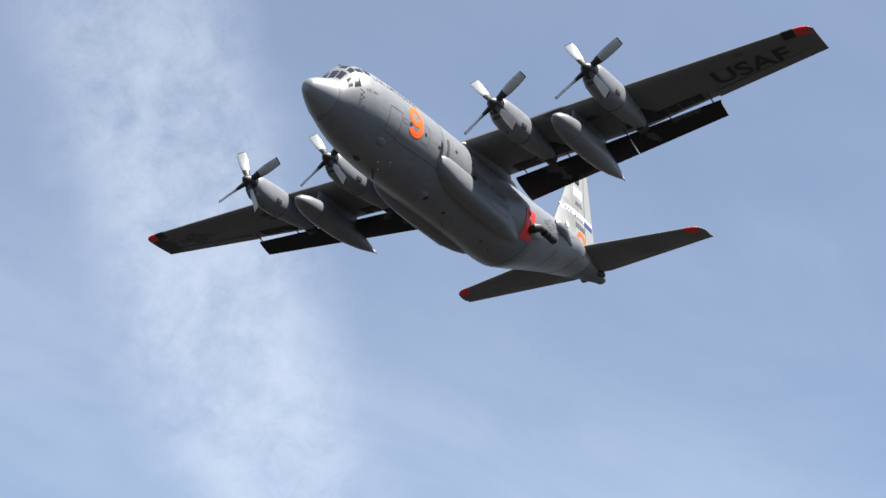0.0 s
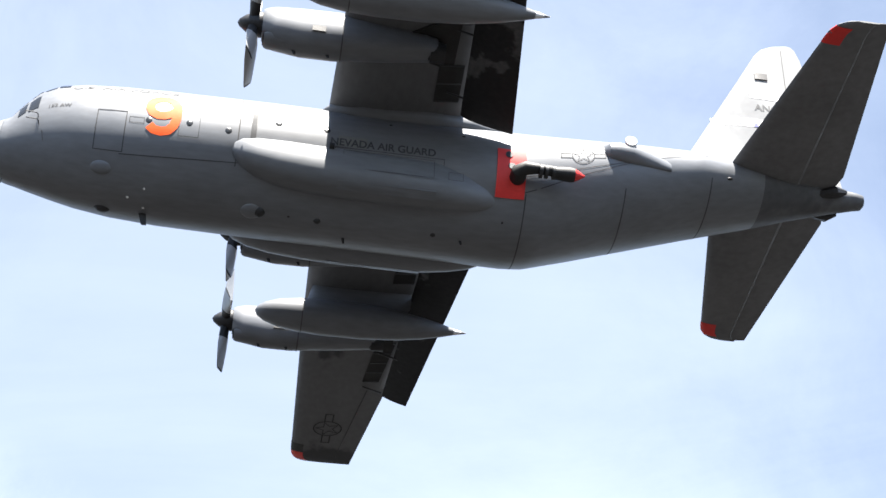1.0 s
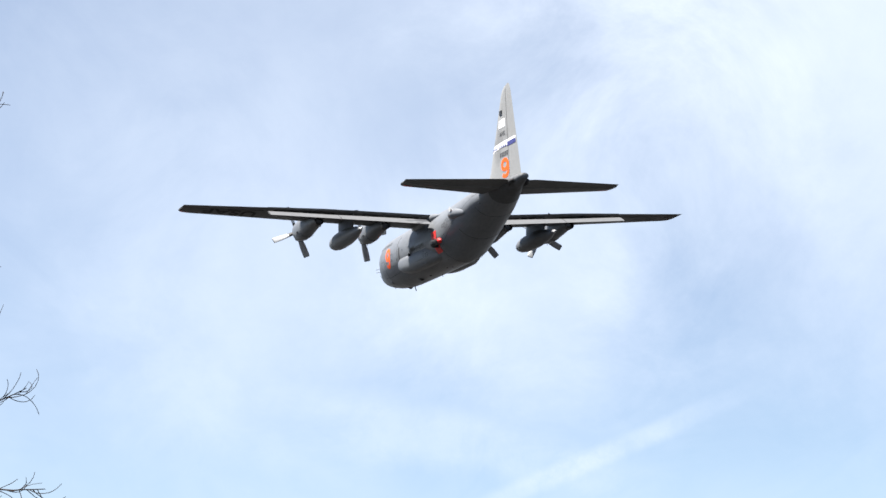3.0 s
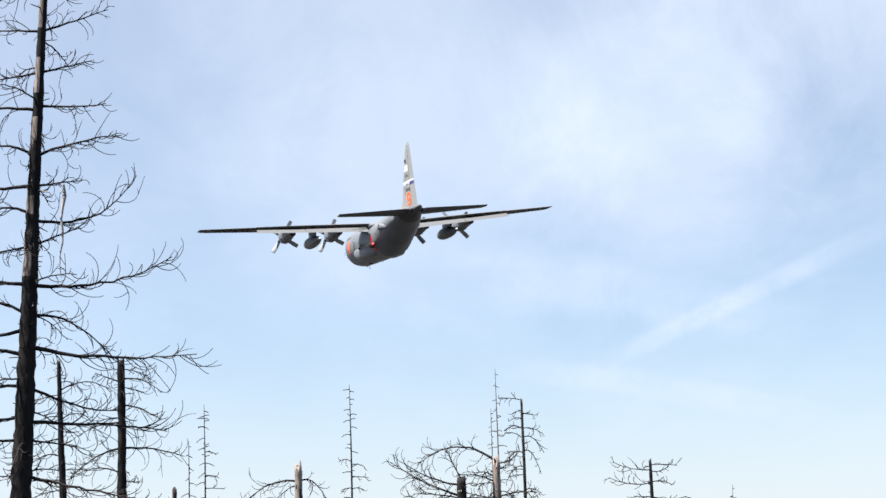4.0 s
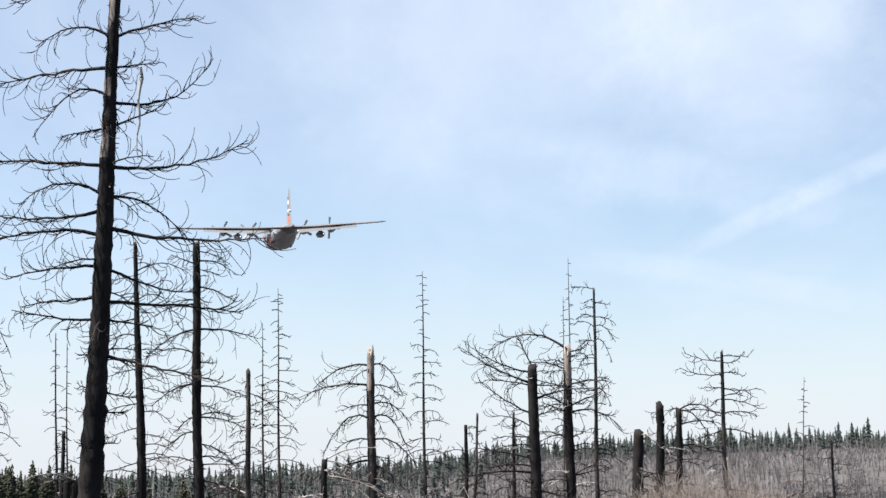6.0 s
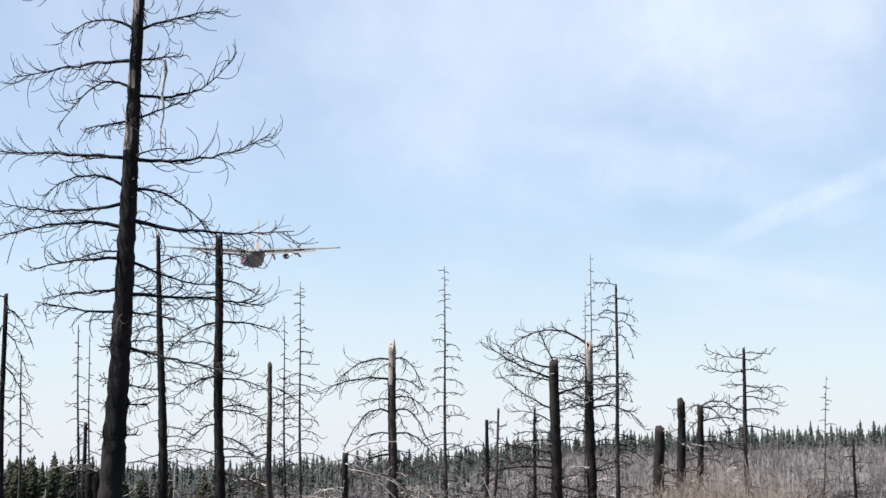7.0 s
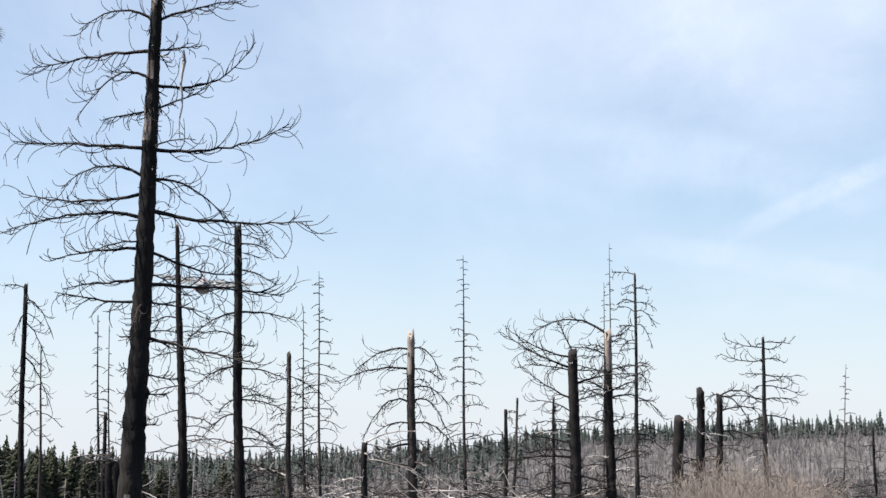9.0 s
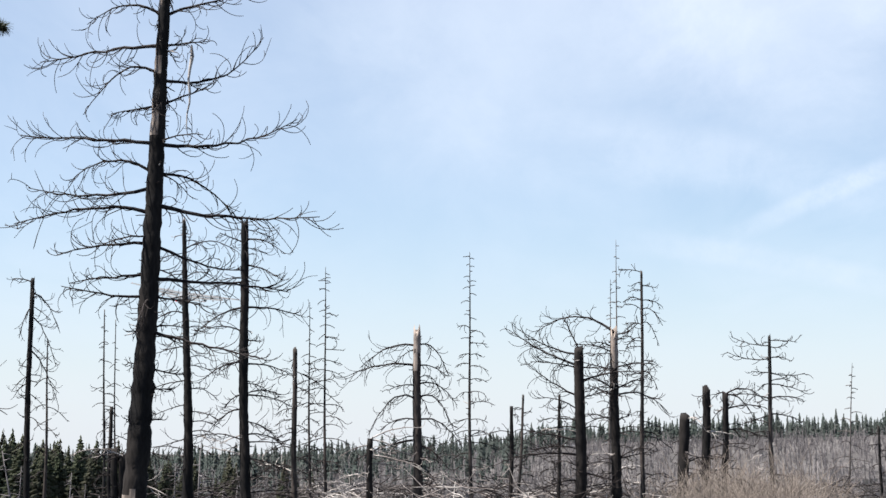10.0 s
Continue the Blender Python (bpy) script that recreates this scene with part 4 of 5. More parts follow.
def limb(parent, rng, start, end, bow, r, twigs, hang, material=TWIG, twig_long=0.42, curl=1.0, hook=0.0, most=1.15):
    """A limb with its twigs. hang: -1 drooping to 1 rising twigs."""
    w = Wood()
    long = (end - start).length
    least = (0.00023 if start.y < 47 else 0.00017) * start.y if start.y > 0 else 0.006
    n = max(4, int(long * 3.5) + 3)
    path = bent(start, end, bow, n, rng, 0.013, hook)
    r = max(r, least * 1.6)
    tip = max(least, r * 0.16)
    w.tube(path, [r + (tip - r) * (k / n) ** 0.7 for k in range(n + 1)], 6)
    for k in range(twigs):
        u = 0.12 + 0.86 * (k + rng.random()) / twigs
        i = min(int(u * n), n - 1)
        p = path[i].lerp(path[i + 1], u * n - i)
        fore = (path[i + 1] - path[i]).normalized()
        side = Vector((rng.uniform(-1, 1), rng.uniform(-1, 1), 0))
        side = (side - fore * side.dot(fore))
        if side.length < 0.05:
            side = Vector((0, 1, 0))
        side.normalize()
        ln = long * twig_long * rng.uniform(0.35, 1.3) * (1.05 - 0.45 * u) + 0.15
        ln = min(ln, most * rng.uniform(0.7, 1.1))
        lift = rng.gauss(hang * 0.7 - 0.1, 0.5)
        way = (fore * rng.uniform(0.5, 1.1) + side * rng.uniform(0.2, 0.9) + Vector((0, 0, lift))).normalized()
        q = p.copy()
        # each twig is an arc, most of them sweeping upwards and outwards
        up = 1 if rng.random() < 0.72 else -0.8
        pull = Vector((rng.gauss(0, 0.45), rng.gauss(0, 0.45), up))
        axis = way.cross(pull)
        axis = axis.normalized() if axis.length > 0.05 else Vector((0, 1, 0))
        tw, step, turn = [q], ln / 8, radians(rng.uniform(45, 125)) * curl / 8
        for j in range(8):
            way = Matrix.Rotation(turn * (0.5 + j / 8), 3, axis) @ way
            way = (way + Vector((rng.gauss(0, 0.05), rng.gauss(0, 0.05), rng.gauss(0, 0.05)))).normalized()
            q = q + way * step
            tw.append(q)
        tr = max(least * 1.15, r * 0.27 * (1 - 0.5 * u))
        w.tube(tw, [tr + (least * 0.7 - tr) * (j / 8) ** 0.8 for j in range(9)], 4)
        for _ in range(rng.choice((0, 0, 1, 1))):
            j = rng.randint(1, 6)
            o = tw[j]
            d2 = ((tw[j + 1] - tw[j]).normalized() + Vector((rng.gauss(0, 0.6), rng.gauss(0, 0.6), rng.gauss(0.1, 0.5)))).normalized()
            sub, l2, rise2 = [o], ln * rng.uniform(0.25, 0.6) / 4, rng.uniform(-0.2, 0.3) * curl
            for _ in range(4):
                d2 = (d2 + Vector((0, 0, rise2))).normalized()
                o = o + d2 * l2
                sub.append(o)
            w.tube(sub, [tr * 0.8, tr * 0.75, tr * 0.7, least * 0.7, least * 0.55], 3)
    return w.make("limb", material, parent)


def trunk(parent, rng, bx, by, tx, ty, z1, r0, r1, material, pale=0.0, broken=True, sweep=0.0, bare=()):
    """A tapered stem; pale: how much of its top is bared wood. Returns its middle line."""
    z0 = ground_z(bx, by) - 0.2
    n = max(8, int((z1 - z0) * 7))
    w, pts, rad = Wood(), [], []
    for k in range(n + 1):
        u = k / n
        wob = 0.05 * math.sin(u * 7 + bx) * (1 - u) + sweep * math.sin(math.pi * u)
        pts.append(Vector((bx + (tx - bx) * u + wob, by + (ty - by) * u, z0 + (z1 - z0) * u)))
        rad.append((r0 + (r1 - r0) * u) * (1 + rng.uniform(-0.06, 0.06)) * (1.25 if k == 0 else 1))
    sides = 12 if r0 > 0.12 else 8
    w.tube(pts, rad, sides)
    m = (n + 1) * sides
    # lumpy bark and a splintered end
    for i in range(m):
        c = pts[i // sides]
        d = w.verts[i] - c
        w.verts[i] = c + d * (1 + 0.12 * noise.noise(w.verts[i] * 4.0) + 0.12 * noise.noise(w.verts[i] * 13.0))
        if broken and i // sides == n:
            w.verts[i] = w.verts[i] + Vector((0, 0, rng.uniform(-0.12, 0.12) * min(r0 * 7, 1) * (2 if pale > 0.5 else 1)))
    if bare:
        for k, f in enumerate(w.faces):
            v = w.verts[f[0]]
            q = pts[min(f[0] // sides, n)]
            for za, zb in bare:
                if za < v.z + 0.25 * noise.noise(v * 5) < zb and (q.x - v.x) > 0.02:
                    w.index[k] = 1
    elif pale:
        w.index = [1 if (pts[min(f[0] // sides, n)].z > z1 - pale * (1 + 0.7 * noise.noise(w.verts[f[0]] * Vector((6, 6, 2)))) or (noise.noise(w.verts[f[0]] * Vector((0.9, 0.9, 0.5)) + Vector((bx, 0, 0))) > 0.42)) else 0 for f in w.faces]
    w.make("trunk", [material, BARED], parent)

    def at(z):
        u = max(0.0, min(1.0, (z - z0) / (z1 - z0)))
        k = min(int(u * n), n - 1)
        return pts[k].lerp(pts[k + 1], u * n - k), rad[k]
    return at


def snag(label, bx, by, tx, ty, z1, r0, r1, material=CHAR, low=0.5, limbs=14, reach=1.5, drop=-0.25, hang=-0.2, seed=1, pale=0.0, twigs=9, broken=True, lean_to=0.0, bow=0.12, wood=TWIG, r_limb=0.028, extra=(), bare=()):
    """A dead tree. reach: the lower limbs' length; drop: their fall over their length; lean_to: side that bears more limbs."""
    rng = random.Random(seed)
    tree = tagged(new("burnt_tree"), label, "tree", "burnt trees")
    at = trunk(tree, rng, bx, by, tx, ty, z1, r0, r1, material, pale, broken, bare=bare)
    for k in range(int((z1 - low) * 2.2)):
        p, r = at(rng.uniform(low, z1 - 0.2))
        a = rng.uniform(0, 2 * math.pi)
        ln = rng.uniform(0.1, 0.35)
        limb(tree, rng, p, p + Vector((math.cos(a), math.sin(a), rng.uniform(-0.3, 0.5))) * ln, 0.0, min(r * 0.3, 0.02), 2 if twigs > 4 and r > 0.06 else 0, hang, BLEACHED if k % 4 == 0 and r > 0.06 else wood)
    if r0 > 0.1:
        for k in range(7):
            p, r = at(rng.uniform(0.0, 2.6))
            a = rng.choice((0, math.pi)) + rng.gauss(0, 0.6)
            ln = rng.uniform(0.6, 1.7)
            limb(tree, rng, p, p + Vector((math.cos(a) * ln, math.sin(a) * ln, rng.uniform(-0.35, 0.25) * ln)), rng.uniform(0, 0.2), 0.024, 4, -0.3, BLEACHED if k % 4 == 0 else wood)
    for z, dx, dz, arch in extra:
        p, r = at(z)
        ln = math.hypot(dx, dz)
        limb(tree, rng, p, p + Vector((dx, rng.uniform(-0.3, 0.3) * ln, dz)), arch, min(r * 0.4, 0.016 + 0.012 * ln), int(5 + twigs * 0.5 * ln), hang, wood, 0.36, 1.0)
    last = 0.02
    for k in range(limbs):
        u = (k + rng.uniform(0.1, 0.9)) / limbs
        z = z1 - 0.1 - (z1 - low) * u
        p, r = at(z)
        a = rng.uniform(0, 2 * math.pi)
        if k % 3:
            a = rng.choice((0, math.pi)) + rng.gauss(0, 0.5)
        if not broken:
            a = math.pi * (k % 2) + rng.gauss(0, 0.55)
            u, z = (u if k % 2 else last), (z if k % 2 else z1 - 0.1 - (z1 - low) * last)
            p, r = at(z)
        last = (k + rng.uniform(0.4, 1.4)) / limbs
        ln = reach * (rng.uniform(0.5, 1.1) * (0.14 + 0.86 * min(1, u * 1.35)) if not broken else rng.uniform(0.55, 1.1) * rng.uniform(0.6, 1))
        if lean_to and math.cos(a) * lean_to < 0:
            ln *= 0.45
        end = p + Vector((math.cos(a) * ln, math.sin(a) * ln, drop * ln + rng.gauss(0, 0.12) * ln))
        limb(tree, rng, p, end, bow * ln * rng.uniform(0.2, 1.5), max(0.007, min(r * 0.35, r_limb * ln / 1.5)), (max(3, int(twigs * ln / reach)) if twigs > 2 else twigs) if broken or ln > 0.5 else 0, hang, wood)
    return tree


def big_tree():
    """The tall burnt pine in the foreground."""
    rng = random.Random(7)
    tree = tagged(new("burnt_tree"), "tall charred pine with bare curling limbs and bared wood patches", "tree", "burnt trees")
    at = trunk(tree, rng, -6.98, 41.43, -6.2, 41.54, 17.5, 0.30, 0.06, CHAR, 0, False, 0.0, ((-2.0, 0.75), (8.75, 9.55), (10.2, 10.65), (11.9, 12.6), (13.2, 14.0), (14.6, 16.5)))
    right = ((11.7, 2.0, 0.4, 0.1), (11.0, 1.1, 0.1, 0.0), (10.2, 2.3, 1.0, -0.3), (9.6, 1.3, 0.5, 0.0), (8.7, 3.2, 0.55, -0.22), (8.0, 1.9, -1.0, 0.3), (7.3, 3.8, -0.25, -0.22),
             (6.4, 2.1, -0.6, -0.1), (5.6, 3.1, -0.2, 0.0), (5.2, 1.2, -0.2, 0.0), (4.4, 2.8, -0.7, 0.0), (3.6, 0.8, -0.2, 0.0), (3.1, 0.7, 0.0, 0.0), (2.4, 0.5, 0.0, 0.0),
             (15.6, 1.9, 0.3, -0.1), (14.7, 1.5, 0.6, 0.0), (13.7, 1.2, 0.3, 0.0), (12.9, 1.6, -0.1, 0.0))
    left = ((11.7, -1.8, -0.2, 0.4), (11.0, -3.0, -0.25, 0.12), (10.3, -1.7, -1.0, 0.6), (9.6, -1.1, -0.2, 0.0), (8.7, -3.0, 0.05, 0.08), (8.0, -2.1, -0.1, 0.4), (7.7, -2.9, 0.0, -0.2),
            (7.1, -3.1, -0.35, 0.3), (6.4, -2.3, -0.2, 0.1), (5.7, -1.8, -0.2, 0.0), (5.2, -1.9, 0.2, -0.1), (4.4, -0.4, 0.0, 0.0), (3.6, -0.4, 0.1, 0.0), (3.1, -0.3, 0.0, 0.0),
            (2.4, -0.3, 0.0, 0.0), (15.6, -2.3, -0.3, 0.2), (14.7, -1.5, 0.1, 0.0), (13.7, -1.3, -0.3, 0.0), (12.8, -2.3, -0.5, 0.2))
    for z, dx, dz, mid in right + left:
        p, r = at(z)
        ln = abs(dx)
        end = p + Vector((dx, rng.uniform(-0.35, 0.35) * ln, dz))
        thick = 0.024 + 0.009 * ln
        hook = 0.22 if dz > 0.6 else rng.choice((0.0, 0.06, -0.04))
        if hook:
            end.z -= hook * 0.64 * ln * 0.6
        limb(tree, rng, p, end, mid, thick, int(6 + 6.5 * ln), rng.choice((-0.7, -0.35, -0.1, 0.15)), TWIG, 0.36, 1.0, hook)
    # broken stubs and pale splinters along the stem
    for k in range(46):
        p, r = at(rng.uniform(1.0, 16.5))
        a = rng.uniform(0, 2 * math.pi)
        ln = r + rng.choice((0.05, 0.08, 0.15, 0.3))
        limb(tree, rng, p, p + Vector((math.cos(a), math.sin(a), rng.uniform(-0.3, 0.4))) * ln, 0.0, rng.uniform(0.012, 0.026), 0, 0, BLEACHED if k % 3 == 0 else TWIG)
    # a shred of pale bark that hangs from a limb
    p, r = at(10.25)
    w, q = Wood(), p + Vector((0.72, -0.1, 0.75))
    path = [q + Vector((0.03 * math.sin(k * 1.7) - 0.01 * k, 0, -0.27 * k)) for k in range(9)]
    w.tube(path, [0.02, 0.05, 0.035, 0.028, 0.03, 0.022, 0.018, 0.014, 0.006], 5)
    w.make("bark_shred", BLEACHED, tree, "pale hanging shred of bark")
    # short limbs that point at and from the viewer
    for k in range(16):
        z = 4.4 + 0.72 * k
        p, r = at(z)
        a = rng.choice((-1, 1)) * (math.pi / 2 + rng.gauss(0, 0.5))
        ln = rng.uniform(0.8, 1.9)
        limb(tree, rng, p, p + Vector((math.cos(a) * ln, math.sin(a) * ln, rng.uniform(-0.4, 0.2) * ln)), 0.1, 0.026, 9, -0.1)
    return tree


big_tree()
snag("charred broken pine with drooping limbs", -5.34, 49.71, -5.43, 49.70, 7.95, 0.15, 0.10, CHAR, 1.2, 12, 1.3, -0.25, -0.3, 11, twigs=14,
     extra=((7.44, 1.11, -0.41, 0.15), (5.58, 1.65, -0.25, 0.1), (5.58, -1.35, -0.74, 0.15), (4.7, 0.49, -0.04, 0), (4.11, -1.27, -0.59, 0.15), (4.04, 1.25, -0.26, 0.1), (3.2, 1.22, -0.27, 0.1), (3.2, -0.55, -0.34, 0.1), (2.81, -0.94, -0.66, 0.2), (2.13, 0.99, -0.18, 0.1), (1.55, 0.36, -0.67, 0.1), (7.36, -0.69, 0.27, 0), (6.74, 1.08, -0.46, 0.1), (6.27, -1.13, -0.32, 0.1)))
snag("scorched brown pine with a bared stem", -7.88, 57.45, -8.19, 57.42, 8.96, 0.19, 0.06, CHAR, 1.5, 22, 1.6, -0.2, -0.3, 12, pale=0.01, twigs=10)
snag("charred thin broken pine", -12.17, 53.64, -12.09, 53.66, 6.75, 0.10, 0.065, CHAR, 1.0, 9, 0.9, -0.7, -0.5, 13, twigs=7,
     extra=((6.3, 0.82, -1.15, 0.3), (6.63, -0.63, 0.12, 0.05), (5.63, 0.76, -1.49, 0.3), (5.88, -0.29, -0.92, 0.2), (4.64, 0.8, -1.65, 0.3), (3.64, -0.38, -0.33, 0.1)))
snag("thin brown dead pine pole", -14.75, 68.43, -14.80, 68.42, 5.87, 0.08, 0.02, BROWN, 1.0, 12, 1.0, -0.6, -0.4, 14, twigs=5, broken=False)
snag("thin dead pine with short drooping twigs", -13.56, 73.76, -13.68, 73.74, 7.38, 0.075, 0.02, BROWN, 0.8, 20, 0.8, -0.35, -0.3, 15, twigs=4, broken=False)
snag("thin dead pine with short drooping twigs", -13.25, 74.3, -13.30, 74.2, 7.0, 0.055, 0.015, BROWN, 0.8, 14, 0.7, -0.35, -0.3, 16, twigs=4, broken=False)
snag("short thin charred pole", -11.78, 64.94, -11.73, 64.95, 3.21, 0.08, 0.065, CHAR, 0.5, 4, 0.6, -0.3, -0.2, 17, twigs=4)
snag("charred stump beside the tall pine", -8.07, 45.29, -8.08, 45.29, 1.74, 0.10, 0.09, CHAR, 0.5, 3, 0.5, 0.1, 0, 18, twigs=3)
snag("thick charred stump beside the tall pine", -7.80, 45.32, -7.86, 45.31, 1.56, 0.15, 0.125, CHAR, 0.5, 3, 0.5, 0.1, 0, 19, twigs=3)
snag("broken brown pine with drooping limbs", -4.97, 61.80, -5.00, 61.80, 5.12, 0.11, 0.08, BROWN, 0.3, 14, 1.25, -0.35, -0.4, 20, twigs=9)
snag("slender brown dead spruce tree", -5.78, 79.79, -5.83, 79.79, 8.17, 0.08, 0.012, BROWN, 0.3, 28, 1.0, -0.3, -0.6, 21, twigs=4, bow=0.1, broken=False, wood=TWIG, r_limb=0.018)
snag("slender brown dead spruce tree", -5.10, 79.84, -5.15, 79.83, 9.72, 0.09, 0.012, BROWN, 0.3, 38, 1.35, -0.28, -0.5, 22, twigs=5, bow=0.1, broken=False, wood=TWIG, r_limb=0.018)
snag("short charred stump with pale broken limbs", -2.05, 49.96, -1.98, 49.96, 2.01, 0.11, 0.085, CHAR, 0.2, 10, 1.2, -0.25, 0.2, 23, twigs=7, wood=BLEACHED)
snag("broken pine with a splintered bare top and arching limbs", -0.84, 59.99, -0.85, 59.99, 5.6, 0.17, 0.12, BROWN, 0.4, 6, 1.2, -0.55, -0.55, 24, pale=1.0, twigs=10, bow=0.35,
     extra=((5.12, -1.88, -0.73, 0.3), (4.47, -2.25, -0.37, 0.2), (5.1, 1.04, -0.94, 0.45), (4.47, 1.0, -0.35, 0.15), (3.84, 1.33, -0.66, 0.35), (3.82, -0.96, -0.17, 0.1), (3.36, -1.6, -1.18, 0.6), (3.36, 1.27, -1.14, 0.6), (2.68, 1.51, -0.92, 0.4), (2.68, -1.18, -0.31, 0.2), (2.04, -2.18, -0.77, 0.2), (1.85, 1.0, -0.73, 0.2), (1.12, 0.72, -0.73, 0.2)))
snag("tall slender dead spruce", 1.26, 84.99, 1.25, 84.99, 10.95, 0.11, 0.012, BROWN, 0.3, 36, 1.35, -0.15, -0.5, 25, twigs=3, bow=0.14, broken=False, wood=TWIG, r_limb=0.018)
snag("thin charred broken pole", 2.59, 69.95, 2.61, 69.95, 3.34, 0.09, 0.07, CHAR, 0.0, 6, 1.1, 0.0, 0.1, 26, twigs=5)
snag("thin leaning dead pole", 2.90, 71.94, 3.15, 71.93, 3.87, 0.07, 0.045, BROWN, 0.0, 7, 0.8, 0.1, 0.2, 27, twigs=5)
snag("thin charred dead pine", 4.34, 69.86, 4.44, 69.86, 3.81, 0.09, 0.05, CHAR, 0.0, 10, 1.1, -0.2, -0.3, 28, twigs=6)
snag("thick charred broken pine with long limbs", 4.35, 57.84, 4.29, 57.84, 4.92, 0.20, 0.15, CHAR, 0.2, 11, 1.7, 0.12, -0.15, 29, twigs=13, lean_to=-1,
     extra=((4.37, -2.17, 1.17, -0.1), (4.73, -1.87, 0.78, -0.15), (3.41, -1.63, 1.02, -0.1), (2.03, -1.95, 0.35, 0), (1.57, -2.52, -0.21, 0.15), (4.33, 0.97, -0.04, 0), (3.87, 2.07, 0.37, 0.1), (3.34, 0.9, 0.25, 0), (4.96, -0.44, 0.99, 0), (1.06, 0.97, -0.26, 0), (0.79, -1.42, -0.35, 0.1)))
snag("broken pine with a bared top and many limbs", 5.59, 59.74, 5.60, 59.74, 5.55, 0.185, 0.12, CHAR, 0.2, 14, 1.5, 0.03, -0.2, 30, pale=1.2, twigs=12,
     extra=((5.57, -2.58, -0.03, 0.55), (5.01, -0.7, 0.19, 0.1), (5.49, 0.77, 0.36, -0.1), (4.38, 1.31, 0.12, 0.1), (4.33, -1.15, 0.28, 0), (4.88, -1.34, 0.25, 0.1), (3.69, 1.22, 0.55, 0), (3.5, -0.87, 0.37, 0), (3.45, 1.75, -0.46, 0.35), (2.77, -0.97, -0.22, 0.1), (2.68, 0.49, 0.18, 0), (3.69, -1.15, 0.46, 0.1), (1.45, 1.13, 0.22, 0)))
snag("thin pale dead spruce top", 8.93, 94.58, 9.00, 94.57, 12.62, 0.09, 0.012, GREYWOOD, 2.0, 26, 1.1, -0.1, -0.3, 31, twigs=0, broken=False, wood=GREYWOOD, r_limb=0.014)
snag("thin pale dead spruce top", 8.73, 96.60, 8.88, 96.59, 10.74, 0.08, 0.012, GREYWOOD, 2.0, 18, 0.9, -0.1, -0.3, 32, twigs=0, broken=False, wood=GREYWOOD, r_limb=0.014)
snag("slender dead spruce with curling limbs", 8.42, 77.54, 8.45, 77.54, 9.3, 0.115, 0.05, BROWN, 0.2, 18, 1.0, -0.1, -0.6, 33, twigs=3, wood=TWIG, r_limb=0.02,
     extra=((9.27, -0.98, 0.11, 0.05), (8.72, 0.62, -0.1, 0), (8.07, -0.79, -0.07, 0.15), (8.07, 0.85, -0.22, 0.1), (7.68, 0.84, -0.7, 0.3), (7.08, 0.75, -0.94, 0.4), (7.03, -0.79, -0.36, 0.2), (5.47, 0.64, -0.12, 0.1), (6.43, -0.67, -0.36, 0.2), (4.99, 0.63, -0.72, 0.3)))
snag("thick charred stump with a jagged top", 6.68, 51.56, 6.79, 51.55, 2.70, 0.17, 0.14, CHAR, 0.2, 6, 1.0, -0.3, 0.1, 34, twigs=6)
snag("charred broken pine trunk", 7.64, 53.45, 7.68, 53.45, 3.51, 0.15, 0.12, CHAR, 0.2, 6, 1.0, -0.2, -0.1, 35, twigs=6)
snag("charred broken trunk with long limbs", 8.47, 55.35, 8.52, 55.35, 3.41, 0.12, 0.09, CHAR, 0.2, 5, 1.2, -0.15, -0.25, 36, twigs=9, lean_to=1,
     extra=((3.4, 1.19, -0.14, 0.25), (3.41, -0.37, -0.12, 0.1), (3.37, 1.01, -0.85, 0.3), (3.0, -0.34, -0.3, 0.05), (2.95, 1.24, 0.05, 0.1), (2.32, 0.96, -0.14, 0.1)))
snag("broken dead pine with level limbs", 13.18, 73.83, 13.18, 73.83, 6.34, 0.12, 0.06, BROWN, 0.0, 6, 1.2, -0.05, -0.1, 37, twigs=5,
     extra=((5.93, -1.6, 0.34, -0.1), (5.89, 0.71, 0.15, -0.1), (5.41, -1.71, 0.27, -0.15), (5.43, 0.83, -0.14, 0.1), (4.84, -0.75, 0.05, 0), (4.84, 1.47, -0.01, -0.1), (4.38, -0.49, -0.27, 0.1), (4.38, 1.48, -0.39, 0.1), (3.82, 1.36, -0.07, 0.1), (3.79, -1.59, 0.14, 0.1), (3.18, 1.37, -0.32, 0.1), (3.14, -0.78, -0.22, 0)))
snag("pale thin dead spruce", 23.53, 107.44, 24.0, 107.35, 6.83, 0.08, 0.012, GREYWOOD, 0.0, 20, 1.1, -0.1, -0.2, 38, twigs=0, broken=False, wood=GREYWOOD, r_limb=0.014)
snag("thin charred broken pole", 18.56, 77.83, 18.46, 77.84, 2.74, 0.08, 0.05, CHAR, -0.5, 9, 0.9, -0.1, 0, 39, twigs=5)
snag("dead tree top with fine twigs", 30.2, -11.3, 30.0, -11.15, 16.9, 0.20, 0.02, GREYWOOD, 4.0, 40, 1.6, 0.5, 0.6, 40, twigs=5, wood=GREYWOOD, broken=False)
snag("dead pine with long limbs beside the tall pine", -13.1, 44.0, -13.0, 43.9, 13.0, 0.20, 0.05, CHAR, 2.0, 26, 2.4, -0.05, 0.0, 41, twigs=10, broken=False)


